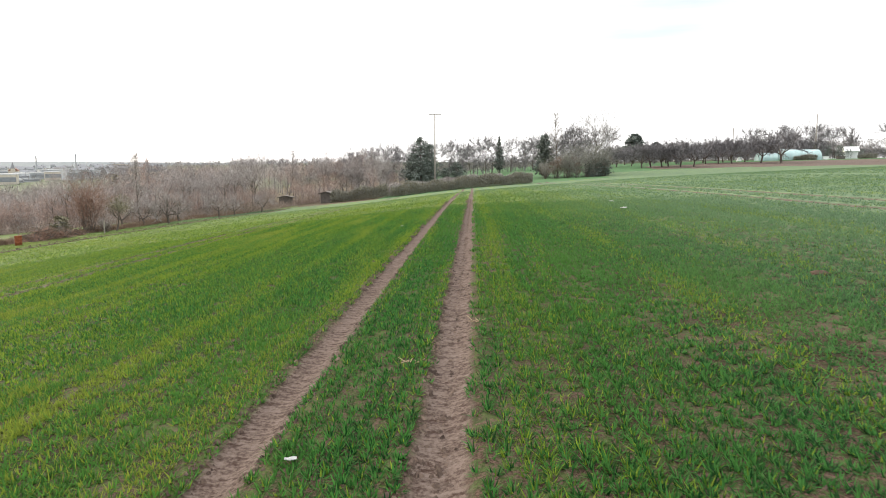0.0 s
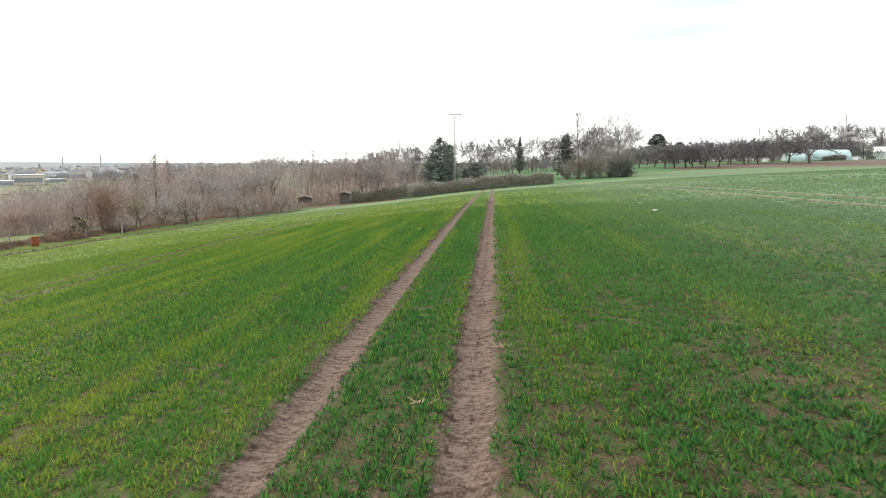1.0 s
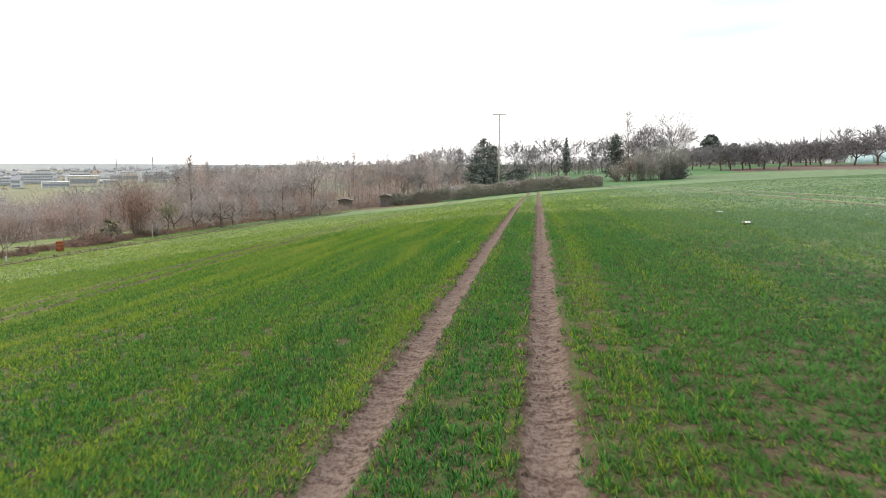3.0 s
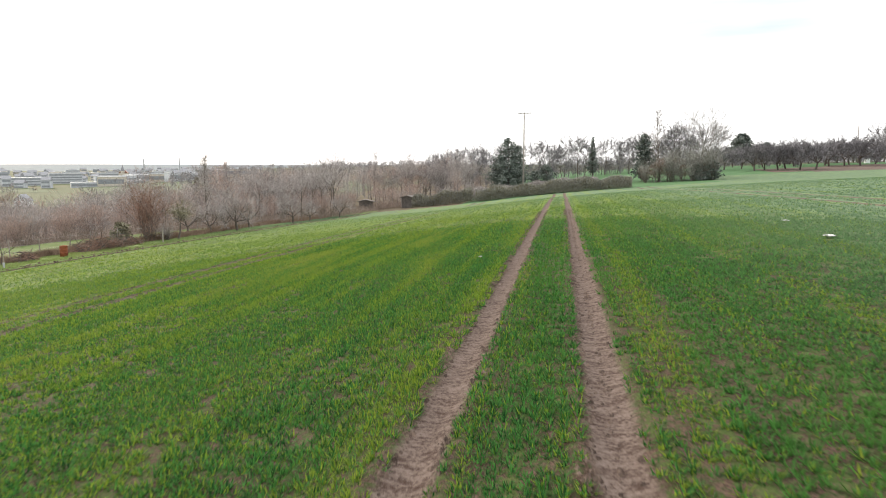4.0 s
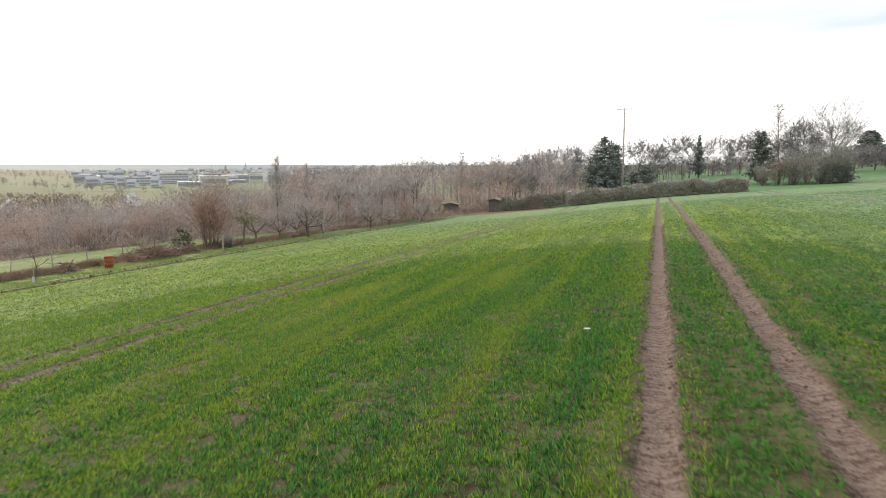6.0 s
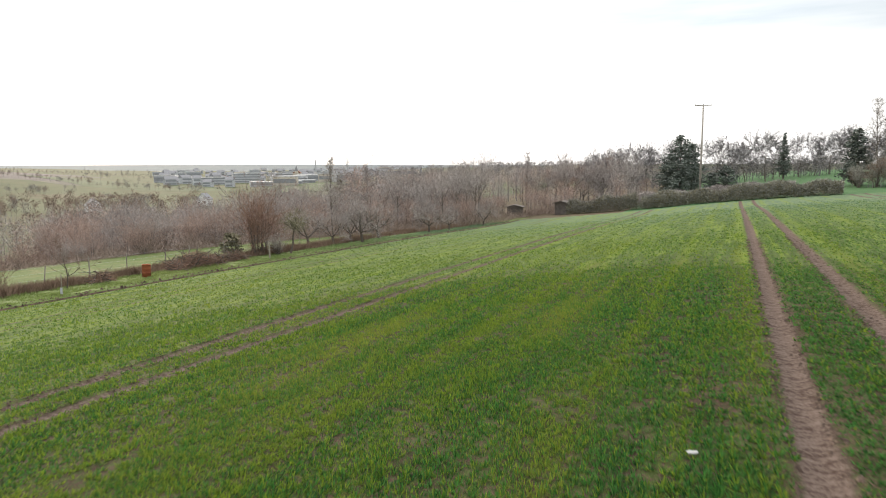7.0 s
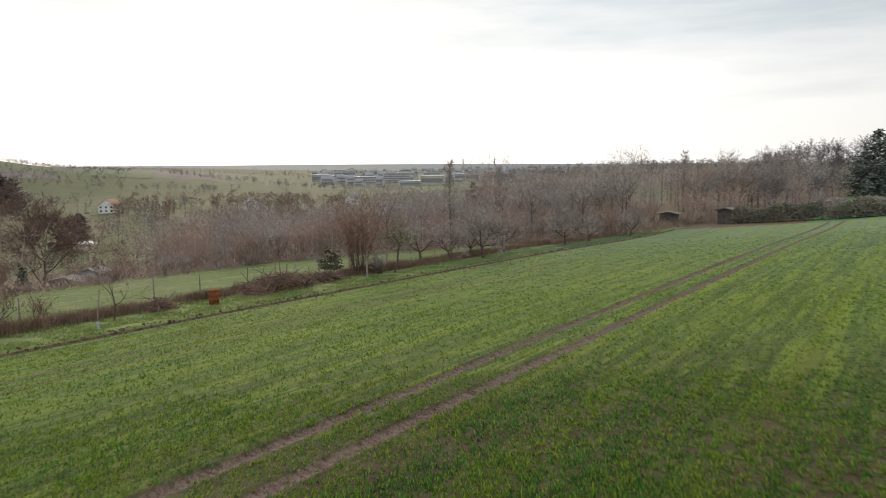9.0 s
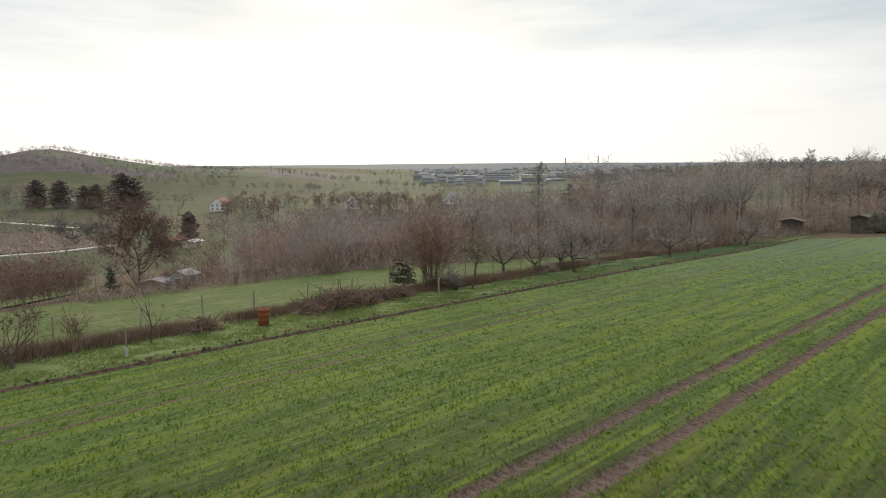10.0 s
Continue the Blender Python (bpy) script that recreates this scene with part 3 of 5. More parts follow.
# the belt of bare trees below the field
BELT = "bare grey-brown broadleaf tree in a dense winter wood"
belt_kinds = [
    lambda: broadleaf(11, 9.0, BELT, thick=0.014, kids=(8, 5, 3), twigs=7, tw=0.015),
    lambda: broadleaf(12, 10.5, "tall " + BELT, kids=(9, 5, 3), thick=0.014, twigs=7, tw=0.015),
    lambda: broadleaf(13, 8.0, BELT, kids=(8, 5, 3), thick=0.014, twigs=7, tw=0.015, crown=M_TWIG_MID),
    lambda: broadleaf(14, 9.5, "bare reddish-brown broadleaf tree in a dense winter wood", crown=M_TWIG_RED, thick=0.014, kids=(8, 5, 3), twigs=7, tw=0.015),
    lambda: stem_shrub(15, 5.5, "bare brown multi-stemmed shrub at the edge of the wood", stems=30, spread=0.6),
    lambda: stem_shrub(16, 4.5, "bare reddish-brown thicket shrub at the edge of the wood", stems=30, crown=M_TWIG_RED, spread=0.7),
]


def wood_edge_x(y):
    """The edge of the wood: beside the pasture, then swinging in to the field's far corner."""
    return -64.5 + 2.2 * math.sin(y / 9.0) + max(0.0, min(y - 84, 50)) * 0.42


def belt_spots():
    rng = random.Random(5)
    spots = []
    y = 66.0
    while y < 158:
        for depth in (0, 5, 12, 21):
            if y < 82 and depth > 5:
                continue
            x = wood_edge_x(y) - depth - rng.uniform(0, 3)
            yy = y + rng.uniform(-2.0, 2.0) + depth * 0.35
            kind = rng.choice((4, 5, 4, 5, 0)) if depth == 0 else rng.choice((4, 2, 0)) if depth == 5 else rng.choice((0, 1, 2, 3, 0, 1) if y > 96 else (3, 2, 3, 0))
            size = rng.uniform(0.8, 1.1) if depth < 10 else rng.uniform(0.75, 1.0)
            if depth >= 10 and y < 110:
                size *= 0.84
            # lower trees beside the pasture
            if kind < 4 and y < 118:
                size *= 0.68
            # low bushes only before the gardens
            if y < 77:
                if depth:
                    continue
                kind, size = rng.choice((4, 5)), rng.uniform(0.3, 0.5)
            spots.append((kind, x, yy, size, rng.uniform(0, 360)))
        y += 4.6
    # beside and behind the hedge at the far end
    for k in range(30):
        x = rng.uniform(-50, -22)
        spots.append((rng.choice((0, 1, 2, 3)), x, rng.uniform(157, 172) - x * 0.5, rng.uniform(0.7, 1.0), rng.uniform(0, 360)))
    return spots


scatter(belt_kinds, belt_spots(), "trees of the wood below the field")

# ground cover of brambles and saplings in the wood
def thicket(name, label, boxes, seed, density, height, mat, kind="stuff", width=0.014):
    rng = np.random.RandomState(seed)
    V, n = [], 0
    for x0, x1, y0, y1, skew in boxes:
        m = int(abs((x1 - x0) * (y1 - y0)) * density)
        y = rng.uniform(y0, y1, m)
        x = rng.uniform(x0, x1, m) + skew * (y - y0)
        z = ground_z(x, y)
        clump = 0.5 + 0.5 * np.sin(x * 0.9 + 2 * np.sin(y * 0.31)) * np.sin(y * 0.75 + 1.7 * np.sin(x * 0.23))
        h = height * rng.uniform(0.15, 1.0, m) * (0.25 + 0.75 * clump) * np.where(y < 78, 0.55, 1.0)
        a = rng.uniform(0, 2 * np.pi, m)
        lean = rng.normal(0, 0.9, (m, 2))
        base = np.stack([x, y, z - 0.05], -1)
        start = base + np.stack([0 * h, 0 * h, h * rng.uniform(0, 0.6, m)], -1)
        tip = start + np.stack([lean[:, 0] * h * 0.6, lean[:, 1] * h * 0.6, h * 0.55], -1)
        s = np.stack([np.cos(a), np.sin(a), 0 * a], -1) * (width * rng.uniform(0.5, 1.5, m))[:, None]
        V.append(np.stack([start - s, start + s, tip], 1).reshape(-1, 3))
    V = np.concatenate(V)
    F = np.arange(len(V)).reshape(-1, 3)
    ob = mesh_object(name, V, F, mat)
    return tagged(ob, label, "undergrowth", kind=kind)


thicket("undergrowth", "tangled brown brambles and saplings on the wood's floor",
        [(-70, -61.5, 58, 84, 0.0), (-68, -60, 84, 134, 0.42), (-46, -39, 134, 156, 0.1), (-85, -68, 100, 150, 0.35), (-40, -20, 151, 166, 0.0)],
        3, 40, 2.9, M_BRAMBLE, width=0.017)


def far_wood(name, label, spots, seed, mats, twigs=330, width=0.03):
    """Woods that nobody could count: stems, boughs and crowns of fine twigs in rounded lobes, in one mesh."""
    rng = np.random.RandomState(seed)
    V, K = [], []
    for x, y, h, kind in spots:
        z = gz(x, y)
        m = int(twigs * (1 if kind < 2 else 1.8))
        base = np.array([x, y, z])
        tint = kind if kind < 3 else 2
        if kind >= 2:
            u = rng.uniform(0.08, 1.0, m)
            rad = h * 0.24 * (1 - u) ** 0.8 + 0.1 if kind == 2 else h * 0.3 * np.sqrt(np.clip(1 - (2 * u - 1.0) ** 2, 0, 1)) + 0.2
            a = rng.uniform(0, 2 * np.pi, m)
            r = rad * np.sqrt(rng.uniform(0.05, 1, m))
            c = base + np.stack([np.cos(a) * r, np.sin(a) * r, h * u], -1)
            d = np.stack([np.cos(a) * 0.6, np.sin(a) * 0.6, np.full(m, 1.0)], -1) + rng.normal(0, 0.4, (m, 3))
            d *= (h * 0.075 * rng.uniform(0.5, 1.4, m))[:, None]
        else:
            if kind == 0 and len(mats) > 3 and rng.uniform() < 0.4:
                tint = 3
            n = rng.randint(5, 9)
            a = rng.uniform(0, 2 * np.pi, n)
            r = h * 0.25 * np.sqrt(rng.uniform(0, 1, n))
            up = rng.uniform(0.28, 0.84, n)
            lobe = np.stack([np.cos(a) * r, np.sin(a) * r, h * up], -1)
            size = h * rng.uniform(0.13, 0.21, n) * np.where(up > 0.7, 0.8, 1.0)
            k = rng.randint(0, n, m)
            o = rng.normal(0, 1, (m, 3))
            o /= np.linalg.norm(o, axis=1)[:, None]
            c = base + lobe[k] + o * (size[k] * rng.uniform(0.1, 1, m) ** 0.45)[:, None] * np.array([1.1, 1.1, 0.9])
            d = o + np.array([0, 0, 0.45]) + rng.normal(0, 0.45, (m, 3))
            d *= (h * 0.055 * rng.uniform(0.5, 1.3, m))[:, None]
            # boughs from the stem out to the lobes
            t = rng.normal(0, 1, (n, 3))
            t = t / np.linalg.norm(t, axis=1)[:, None] * h * 0.008
            foot = base + np.stack([0 * up, 0 * up, h * up * 0.55], -1)
            V.append(np.stack([foot - t, foot + t, base + lobe * np.array([1.25, 1.25, 1.12])], 1).reshape(-1, 3))
            K += [tint] * n
        s = np.cross(d, rng.normal(0, 1, (m, 3)))
        s /= np.linalg.norm(s, axis=1)[:, None] + 1e-9
        w = width * h / 10 * (1.0 if kind < 2 else 1.9)
        V.append(np.stack([c - s * w, c + s * w, c + d], 1).reshape(-1, 3))
        K += [tint] * m
        b = np.array([x, y, z - 0.3])
        t = np.array([0.014 * h, 0, 0])
        V.append(np.stack([b - t, b + t, b + [0, 0, h * 0.85]]))
        K += [3 if len(mats) > 3 else 0]
    V = np.concatenate(V)
    ob = mesh_object(name, V, np.arange(len(V)).reshape(-1, 3), mats, index=K)
    return tagged(ob, label, "woodland", kind="stuff")


def deep_wood_spots():
    rng = random.Random(21)
    out = []
    for k in range(520):
        y = rng.uniform(64, 215)
        x = wood_edge_x(y) - 36 - rng.uniform(0, 95) if y < 150 else rng.uniform(-150, -52)
        if y - 40 < (-8.7 - x) * 0.66 and rng.random() < 0.9:
            continue
        out.append((x, y, rng.uniform(8, 12.5) + min(6.0, max(0.0, (-x - 80) * 0.08)), rng.choice((0, 0, 0, 1) if y > 105 else (1, 1, 0))))
    for k in range(260):
        a, d = rng.uniform(3, 34), rng.uniform(230, 560)
        out.append((-math.sin(radians(a)) * d, math.cos(radians(a)) * d, rng.uniform(9, 13), rng.choice((0, 0, 1))))
    # the wood stands lower towards the valley
    low = []
    for x, y, h, kind in out:
        a, d = math.degrees(math.atan2(-x, y)), math.hypot(x, y)
        rise = 0.75 if a < 18 else 0.75 - (a - 18) * 0.095 if a < 42 else -1.55
        h = min(h, 2.6 + d * math.tan(radians(rise)) - gz(x, y) + rng.uniform(-2.6, 1.0))
        if h > 3:
            low.append((x, y, h, kind))
    return low


def edge_spots():
    """Scrub of fine twigs along the wood's edge, and hazel under its trees."""
    rng = random.Random(27)
    out = []
    for k in range(230):
        y = rng.uniform(76, 156)
        depth = rng.uniform(-1.0, 22.0)
        out.append((wood_edge_x(y) - depth, y + depth * 0.3, rng.uniform(2.5, 5.0) + depth * 0.13, rng.choice((0, 1, 1))))
    for k in range(40):
        out.append((rng.uniform(-46, -20), rng.uniform(154, 172), rng.uniform(3.5, 7.0), rng.choice((0, 1))))
    return out


far_wood("wood_edge_scrub", "dense brown bare scrub along the wood's edge", edge_spots(), 16, [M_TWIG, M_TWIG_RED, M_NEEDLE, M_TWIG_MID], twigs=800, width=0.023)
far_wood("wood_interior", "dense grey-brown bare woodland falling into the valley", deep_wood_spots(), 6, [M_TWIG, M_TWIG_RED, M_NEEDLE, M_TWIG_MID], twigs=300, width=0.032)
# ---------------------------------------------------------------- hedge at the far end of the field
def hedge(name, x0, y0, x1, y1, height, depth, label, seed, mats=(None, None), dens=1500):
    """A clipped hedge: thousands of short twigs and leaves in a rounded strip."""
    rng = np.random.RandomState(seed)
    length = math.hypot(x1 - x0, y1 - y0)
    ob = root(name, (x0 + x1) / 2, (y0 + y1) / 2, math.degrees(math.atan2(y1 - y0, x1 - x0)), label=label, category="hedge")
    zc = gz((x0 + x1) / 2, (y0 + y1) / 2)
    for k, (pname, share, size, mat) in enumerate((("twig_layer", 0.55, 0.3, mats[0]), ("foliage", 0.45, 0.15, mats[1]))):
        m = int(length * dens * share)
        u = rng.uniform(-0.5, 0.5, m)
        a = rng.uniform(0, np.pi, m)
        r = np.sqrt(rng.uniform(0.25, 1.0, m))
        bulge = 1 + 0.14 * np.sin(u * length * 1.1 + 1) + 0.1 * np.sin(u * length * 0.43)
        lx = u * length
        ly = np.cos(a) * r * depth / 2 * bulge
        lz = np.sin(a) ** 0.6 * r * height * bulge
        wx = x0 + (u + 0.5) * (x1 - x0)
        wy = y0 + (u + 0.5) * (y1 - y0)
        lz = lz + ground_z(wx, wy) - zc
        c = np.stack([lx, ly, lz], -1)
        d = rng.normal(0, 1, (m, 3)) + np.array([0, 0, 0.8 if k == 0 else 0.0])
        d /= np.linalg.norm(d, axis=1)[:, None]
        s = np.cross(d, rng.normal(0, 1, (m, 3)))
        s /= np.linalg.norm(s, axis=1)[:, None]
        size_i = (size * rng.uniform(0.6, 1.5, m))[:, None]
        wide = 0.10 if k == 0 else 0.55
        V = np.stack([c - s * size_i * wide, c + s * size_i * wide, c + d * size_i * 1.6], 1).reshape(-1, 3)
        mesh_object(pname, V, np.arange(len(V)).reshape(-1, 3), mat, ob)
    return ob


hedge("clipped_hedge", -17.5, 146.5, 12.0, 142.0, 2.3, 2.6, "long clipped dull green hedge at the end of the field", 1, (M_TWIG_OLIVE, M_IVY))
hedge("clipped_hedge", -31.0, 149.5, -18.6, 147.2, 2.5, 2.6, "clipped dark hedge beside a dark shed", 2, (M_TWIG_OLIVE, M_IVY))
hedge("scrub_hedge", -19.0, 150.5, 6.0, 147.5, 2.3, 2.0, "loose brown hedge of bare twigs behind the clipped hedge", 3, (M_TWIG, M_TWIG), 700)

# ---------------------------------------------------------------- far trees behind the hedge
FAR_TREE = "bare grey broadleaf tree on the rise behind the hedge"
far_kinds = [lambda: broadleaf(31, 12.0, FAR_TREE, tw=0.03, twigs=13, start=0.08, crown=M_TWIG_DARK, thick=0.04),
             lambda: broadleaf(32, 10.0, FAR_TREE, tw=0.03, twigs=13, start=0.08, crown=M_TWIG_DARK, thick=0.04),
             lambda: conifer(33, 14.0, 10.5, "broad grey-green pine tree among bare trees", ragged=0.55, leaf=0.28, low=0.05, per=32, leaves=M_PINE, power=0.55),
             lambda: conifer(34, 11.0, 4.0, "slim dark green spruce tree among bare trees", ragged=0.7, leaf=0.2, leaves=M_PINE),
             lambda: slender_tree(35, 16.0, "tall slim bare tree with light upright branches"),
             lambda: stem_shrub(36, 7.0, "dense brown bare shrub in a field copse", stems=40, spread=0.5, crown=M_TWIG_OLIVE),
             lambda: conifer(37, 9.0, 6.8, "dark dome-shaped evergreen tree behind the orchard", dome=True, ragged=0.10, leaf=0.34, low=0.15, per=40, leaves=M_PINE),
             lambda: broadleaf(38, 15.0, "tall bare tree with a light fan of upright branches", name="tall_bare_tree", kids=(11, 6, 4), start=0.25, up=0.14, tw=0.024, twigs=5, thick=0.022, crown=M_TWIG_MID),
             lambda: conifer(39, 5.2, 5.6, "dense dark ivy-covered bush", name="evergreen_shrub", dome=True, ragged=0.3, leaf=0.22, low=0.02, per=26, leaves=M_PINE),
             lambda: conifer(40, 10.0, 5.6, "dark ragged ivy-clad tree at the end of a hedge", ragged=0.4, leaf=0.26, low=0.03, per=30, leaves=M_PINE, power=0.4)]


def far_spots():
    rng = random.Random(9)
    s = []
    # the row of bare trees on the rise, with gaps, and the wood's last trees beside it
    for x, y, h in ((-36.5, 190, 9.4), (-32.5, 187, 9.8), (-28.6, 190, 9.2), (-25.0, 194, 10.2), (-21.5, 189, 9.0), (-18.0, 195, 9.6),
                    (-7.4, 198, 9.4), (-4.4, 195, 9.0), (-0.6, 203, 9.2), (3.6, 200, 9.6), (5.6, 210, 8.6), (11.4, 214, 8.2), (15.0, 216, 8.9), (18.6, 219, 8.6), (22.0, 222, 9.0),
                    (26.5, 226, 9.2), (31.0, 230, 8.6), (36.0, 236, 8.0), (41.0, 240, 7.6), (-12.0, 216, 9.4), (0.0, 224, 8.0), (8.0, 226, 8.0), (-26.0, 206, 10.0), (-34.0, 204, 10.0)):
        s.append((rng.choice((0, 1)), x, y, h / 12.6, rng.uniform(0, 360)))
    s += [(2, -13.9, 181, 0.88, 10), (2, -11.6, 183, 0.76, 130), (2, -16.4, 184, 0.66, 200), (3, 7.6, 206, 0.95, 0), (9, 16.9, 165.6, 0.98, 50)]
    s += [(8, -4.6, 187, 0.95, 0), (8, -7.6, 189, 0.75, 70), (8, 28.6, 153.8, 0.75, 40), (8, 26.4, 155.0, 0.7, 130)]
    # the copse at the field's end
    s += [(4, 19.6, 161.3, 0.9, 0), (7, 27.3, 160.1, 0.76, 90), (0, 24.5, 164, 0.75, 40), (1, 17.4, 170, 0.8, 140), (1, 22.5, 163, 0.82, 200), (0, 29.5, 166, 0.68, 300),
          (5, 16.6, 160, 0.6, 10), (5, 18.8, 158, 0.8, 0), (5, 21.2, 157, 0.85, 60), (5, 23.4, 156, 0.75, 120), (5, 25.4, 155, 0.9, 30), (5, 27.2, 154, 0.95, 200), (5, 28.2, 153.5, 0.95, 290),
          (5, 22.5, 162, 1.0, 77), (5, 26.0, 160, 1.0, 167)]
    # evergreens behind the orchard
    s += [(6, 61.3, 268, 1.22, 0), (6, 68.4, 264, 0.88, 90)]
    # tall trees at the nursery
    s += [(0, 118, 232, 0.72, 10), (1, 126, 236, 0.8, 80), (0, 134, 230, 0.75, 160), (3, 127, 216, 0.8, 0), (1, 140, 225, 0.9, 33), (1, 110, 245, 0.88, 60), (0, 100, 250, 0.78, 0),
          (1, 104, 236, 0.84, 20), (0, 111, 233, 0.72, 140), (1, 115, 240, 0.9, 220)]
    return s


scatter(far_kinds, far_spots(), "trees beyond the field")

orchard_kinds = [lambda: orchard_tree(s, 6.2, "old bare fruit tree with a low fork in an orchard row", twigs=12, tw=0.045, crown=M_TWIG_DARK, thick=0.03) for s in (41, 42, 43)]


def orchard_spots():
    rng = random.Random(12)
    s = []
    for x, y, h in ((43.8, 182.2, 6.4), (46.6, 184.5, 6.2), (49.2, 183.0, 6.3), (51.3, 184.5, 6.0), (53.0, 180.0, 6.4), (55.6, 177.6, 6.3), (63.1, 191.2, 6.6), (66.2, 190.3, 6.5), (69.4, 189.3, 6.7),
                    (75.9, 186.5, 7.6), (80.5, 184.8, 9.2), (37.0, 192.0, 6.0), (40.0, 196.0, 6.0)):
        s.append((rng.randrange(3), x, y, h / 6.2, rng.uniform(0, 360)))
    for row, (y0, n, step) in enumerate(((199, 8, 6.6), (214, 10, 6.4), (230, 11, 6.2))):
        for k in range(n):
            x = 44 + k * step + rng.uniform(-1.2, 1.2) + row * 1.5
            if row == 0 and k > 5:
                continue
            s.append((rng.randrange(3), x, y0 + rng.uniform(-2, 2), rng.uniform(0.85, 1.15), rng.uniform(0, 360)))
    return s


scatter(orchard_kinds, orchard_spots(), "fruit trees of the orchard")


def back_spots():
    """Hedges and scrub that close the view behind orchard, copse and nursery."""
    rng = random.Random(52)
    out = []
    for k in range(260):
        x = rng.uniform(30, 190)
        out.append((x, rng.uniform(246, 290), rng.uniform(4.0, 7.0) + max(0.0, min(x - 90, 40)) * 0.05, 0))
    for k in range(150):
        out.append((rng.uniform(34, 190), rng.uniform(240, 262), rng.uniform(1.6, 3.4), 0))
    for k in range(90):
        out.append((rng.uniform(-30, 45), rng.uniform(246, 285), rng.uniform(4.0, 7.0), 0))
    for k in range(110):
        x = rng.uniform(-34, 22)
        out.append((x, rng.uniform(204, 250) + x * 0.3, rng.uniform(3.0, 6.5), 0))
    # bushes under the row of trees on the rise
    for k in range(80):
        u = rng.random()
        out.append((-36 + 62 * u, 191 + 33 * u + rng.uniform(0, 7), rng.uniform(2.4, 4.6), 0))
    for k in range(26):
        out.append((rng.uniform(104, 150), rng.uniform(212, 240), rng.uniform(2.5, 5.0), rng.choice((0, 3))))
    return out


far_wood("orchard_scrub", "dark bare hedges and scrub behind the orchard", back_spots(), 14, [M_TWIG_MID, M_TWIG_RED, M_PINE, M_TWIG_DARK], twigs=170, width=0.12)

hedge("field_hedge", 34.0, 247.0, 172.0, 240.0, 3.0, 3.2, "long dark bare hedge behind the orchard", 4, (M_TWIG_DARK, M_TWIG_MID), 620)


def copse_spots():
    rng = random.Random(53)
    return [(16 + k * 0.5 + rng.uniform(-0.5, 0.5), 160 - k * 0.26 + rng.uniform(-2, 4), rng.uniform(2.5, 6.0), rng.choice((0, 0, 1))) for k in range(27)]


far_wood("copse_scrub", "dense brown thorn scrub in the field copse", copse_spots(), 17, [M_TWIG_OLIVE, M_TWIG_BROWN, M_PINE], twigs=900, width=0.05)
# ---------------------------------------------------------------- things beside and behind the field
def power_pole(x, y, height, arm, label, wires=0):
    ob = root("power_pole", x, y, label=label, category="pole")
    part("shaft", rod((0, 0, -0.5), (0, 0, height), 0.19, 0.13, 10), M_POLE, ob, smooth=True)
    if arm:
        part("crossarm", box(-arm / 2, arm / 2, -0.06, 0.06, height - 0.18, height - 0.04, 0.01), M_WOOD, ob)
        for k in (-0.46, 0.0, 0.46):
            bm = rod((k * arm, 0, height - 0.04), (k * arm, 0, height + 0.14), 0.035, 0.03, 8)
            add_rod(bm, (k * arm, 0, height + 0.02), (k * arm, 0, height + 0.06), 0.06, 0.06, 8)
            add_rod(bm, (k * arm, 0, height + 0.09), (k * arm, 0, height + 0.13), 0.055, 0.045, 8)
            part("insulator", bm, M_GREY, ob)
        for k in (-1, 1):
            part("brace", rod((k * arm * 0.27, 0, height - 0.12), (0, 0, height - 0.85), 0.02, 0.02, 6), M_WOOD, ob)
    return ob


power_pole(-8.4, 150.0, 16.5, 2.7, "tall grey wooden power pole with a short crossarm")
power_pole(-69.6, 140.1, 10.2, 0, "slim pale concrete pole standing among bare trees")
power_pole(103.5, 215.0, 13.5, 0, "thin wooden pole behind the greenhouses")
power_pole(88.0, 240.0, 11.0, 0, "thin wooden pole behind the orchard")


def polytunnel(x, y, length, width, height, label):
    ob = root("polytunnel", x, y, label=label, category="greenhouse")
    n = 14
    arc = [(math.cos(math.pi * k / n) * width / 2, math.sin(math.pi * k / n) ** 0.8 * height) for k in range(n + 1)]
    verts, faces = [], []
    for i, lx in enumerate((-length / 2, length / 2)):
        verts += [(lx, a, b) for a, b in arc]
    m = n + 1
    faces = [(k, k + 1, m + k + 1, m + k) for k in range(n)]
    faces += [tuple(range(m)), tuple(range(2 * m - 1, m - 1, -1))]
    mesh_object("film_cover", verts, faces, M_FILM, ob, smooth=False)
    for i in range(int(length / 1.6) + 1):
        lx = -length / 2 + i * 1.6
        bm = bmesh.new()
        for k in range(n):
            add_rod(bm, (lx, arc[k][0] * 1.01, arc[k][1] * 1.01), (lx, arc[k + 1][0] * 1.01, arc[k + 1][1] * 1.01), 0.03, 0.03, 5)
        part("hoop", bm, M_GREY, ob)
    part("door", box(-length / 2 - 0.06, -length / 2 - 0.01, -0.8, 0.8, 0, min(2.0, height - 0.4)), M_TEAL, ob, "pale framed door")
    return ob


polytunnel(94.6, 206.0, 10.5, 6.0, 3.0, "large pale green plastic polytunnel greenhouse")
polytunnel(86.2, 208.0, 5.0, 5.0, 2.2, "small pale green plastic polytunnel greenhouse")


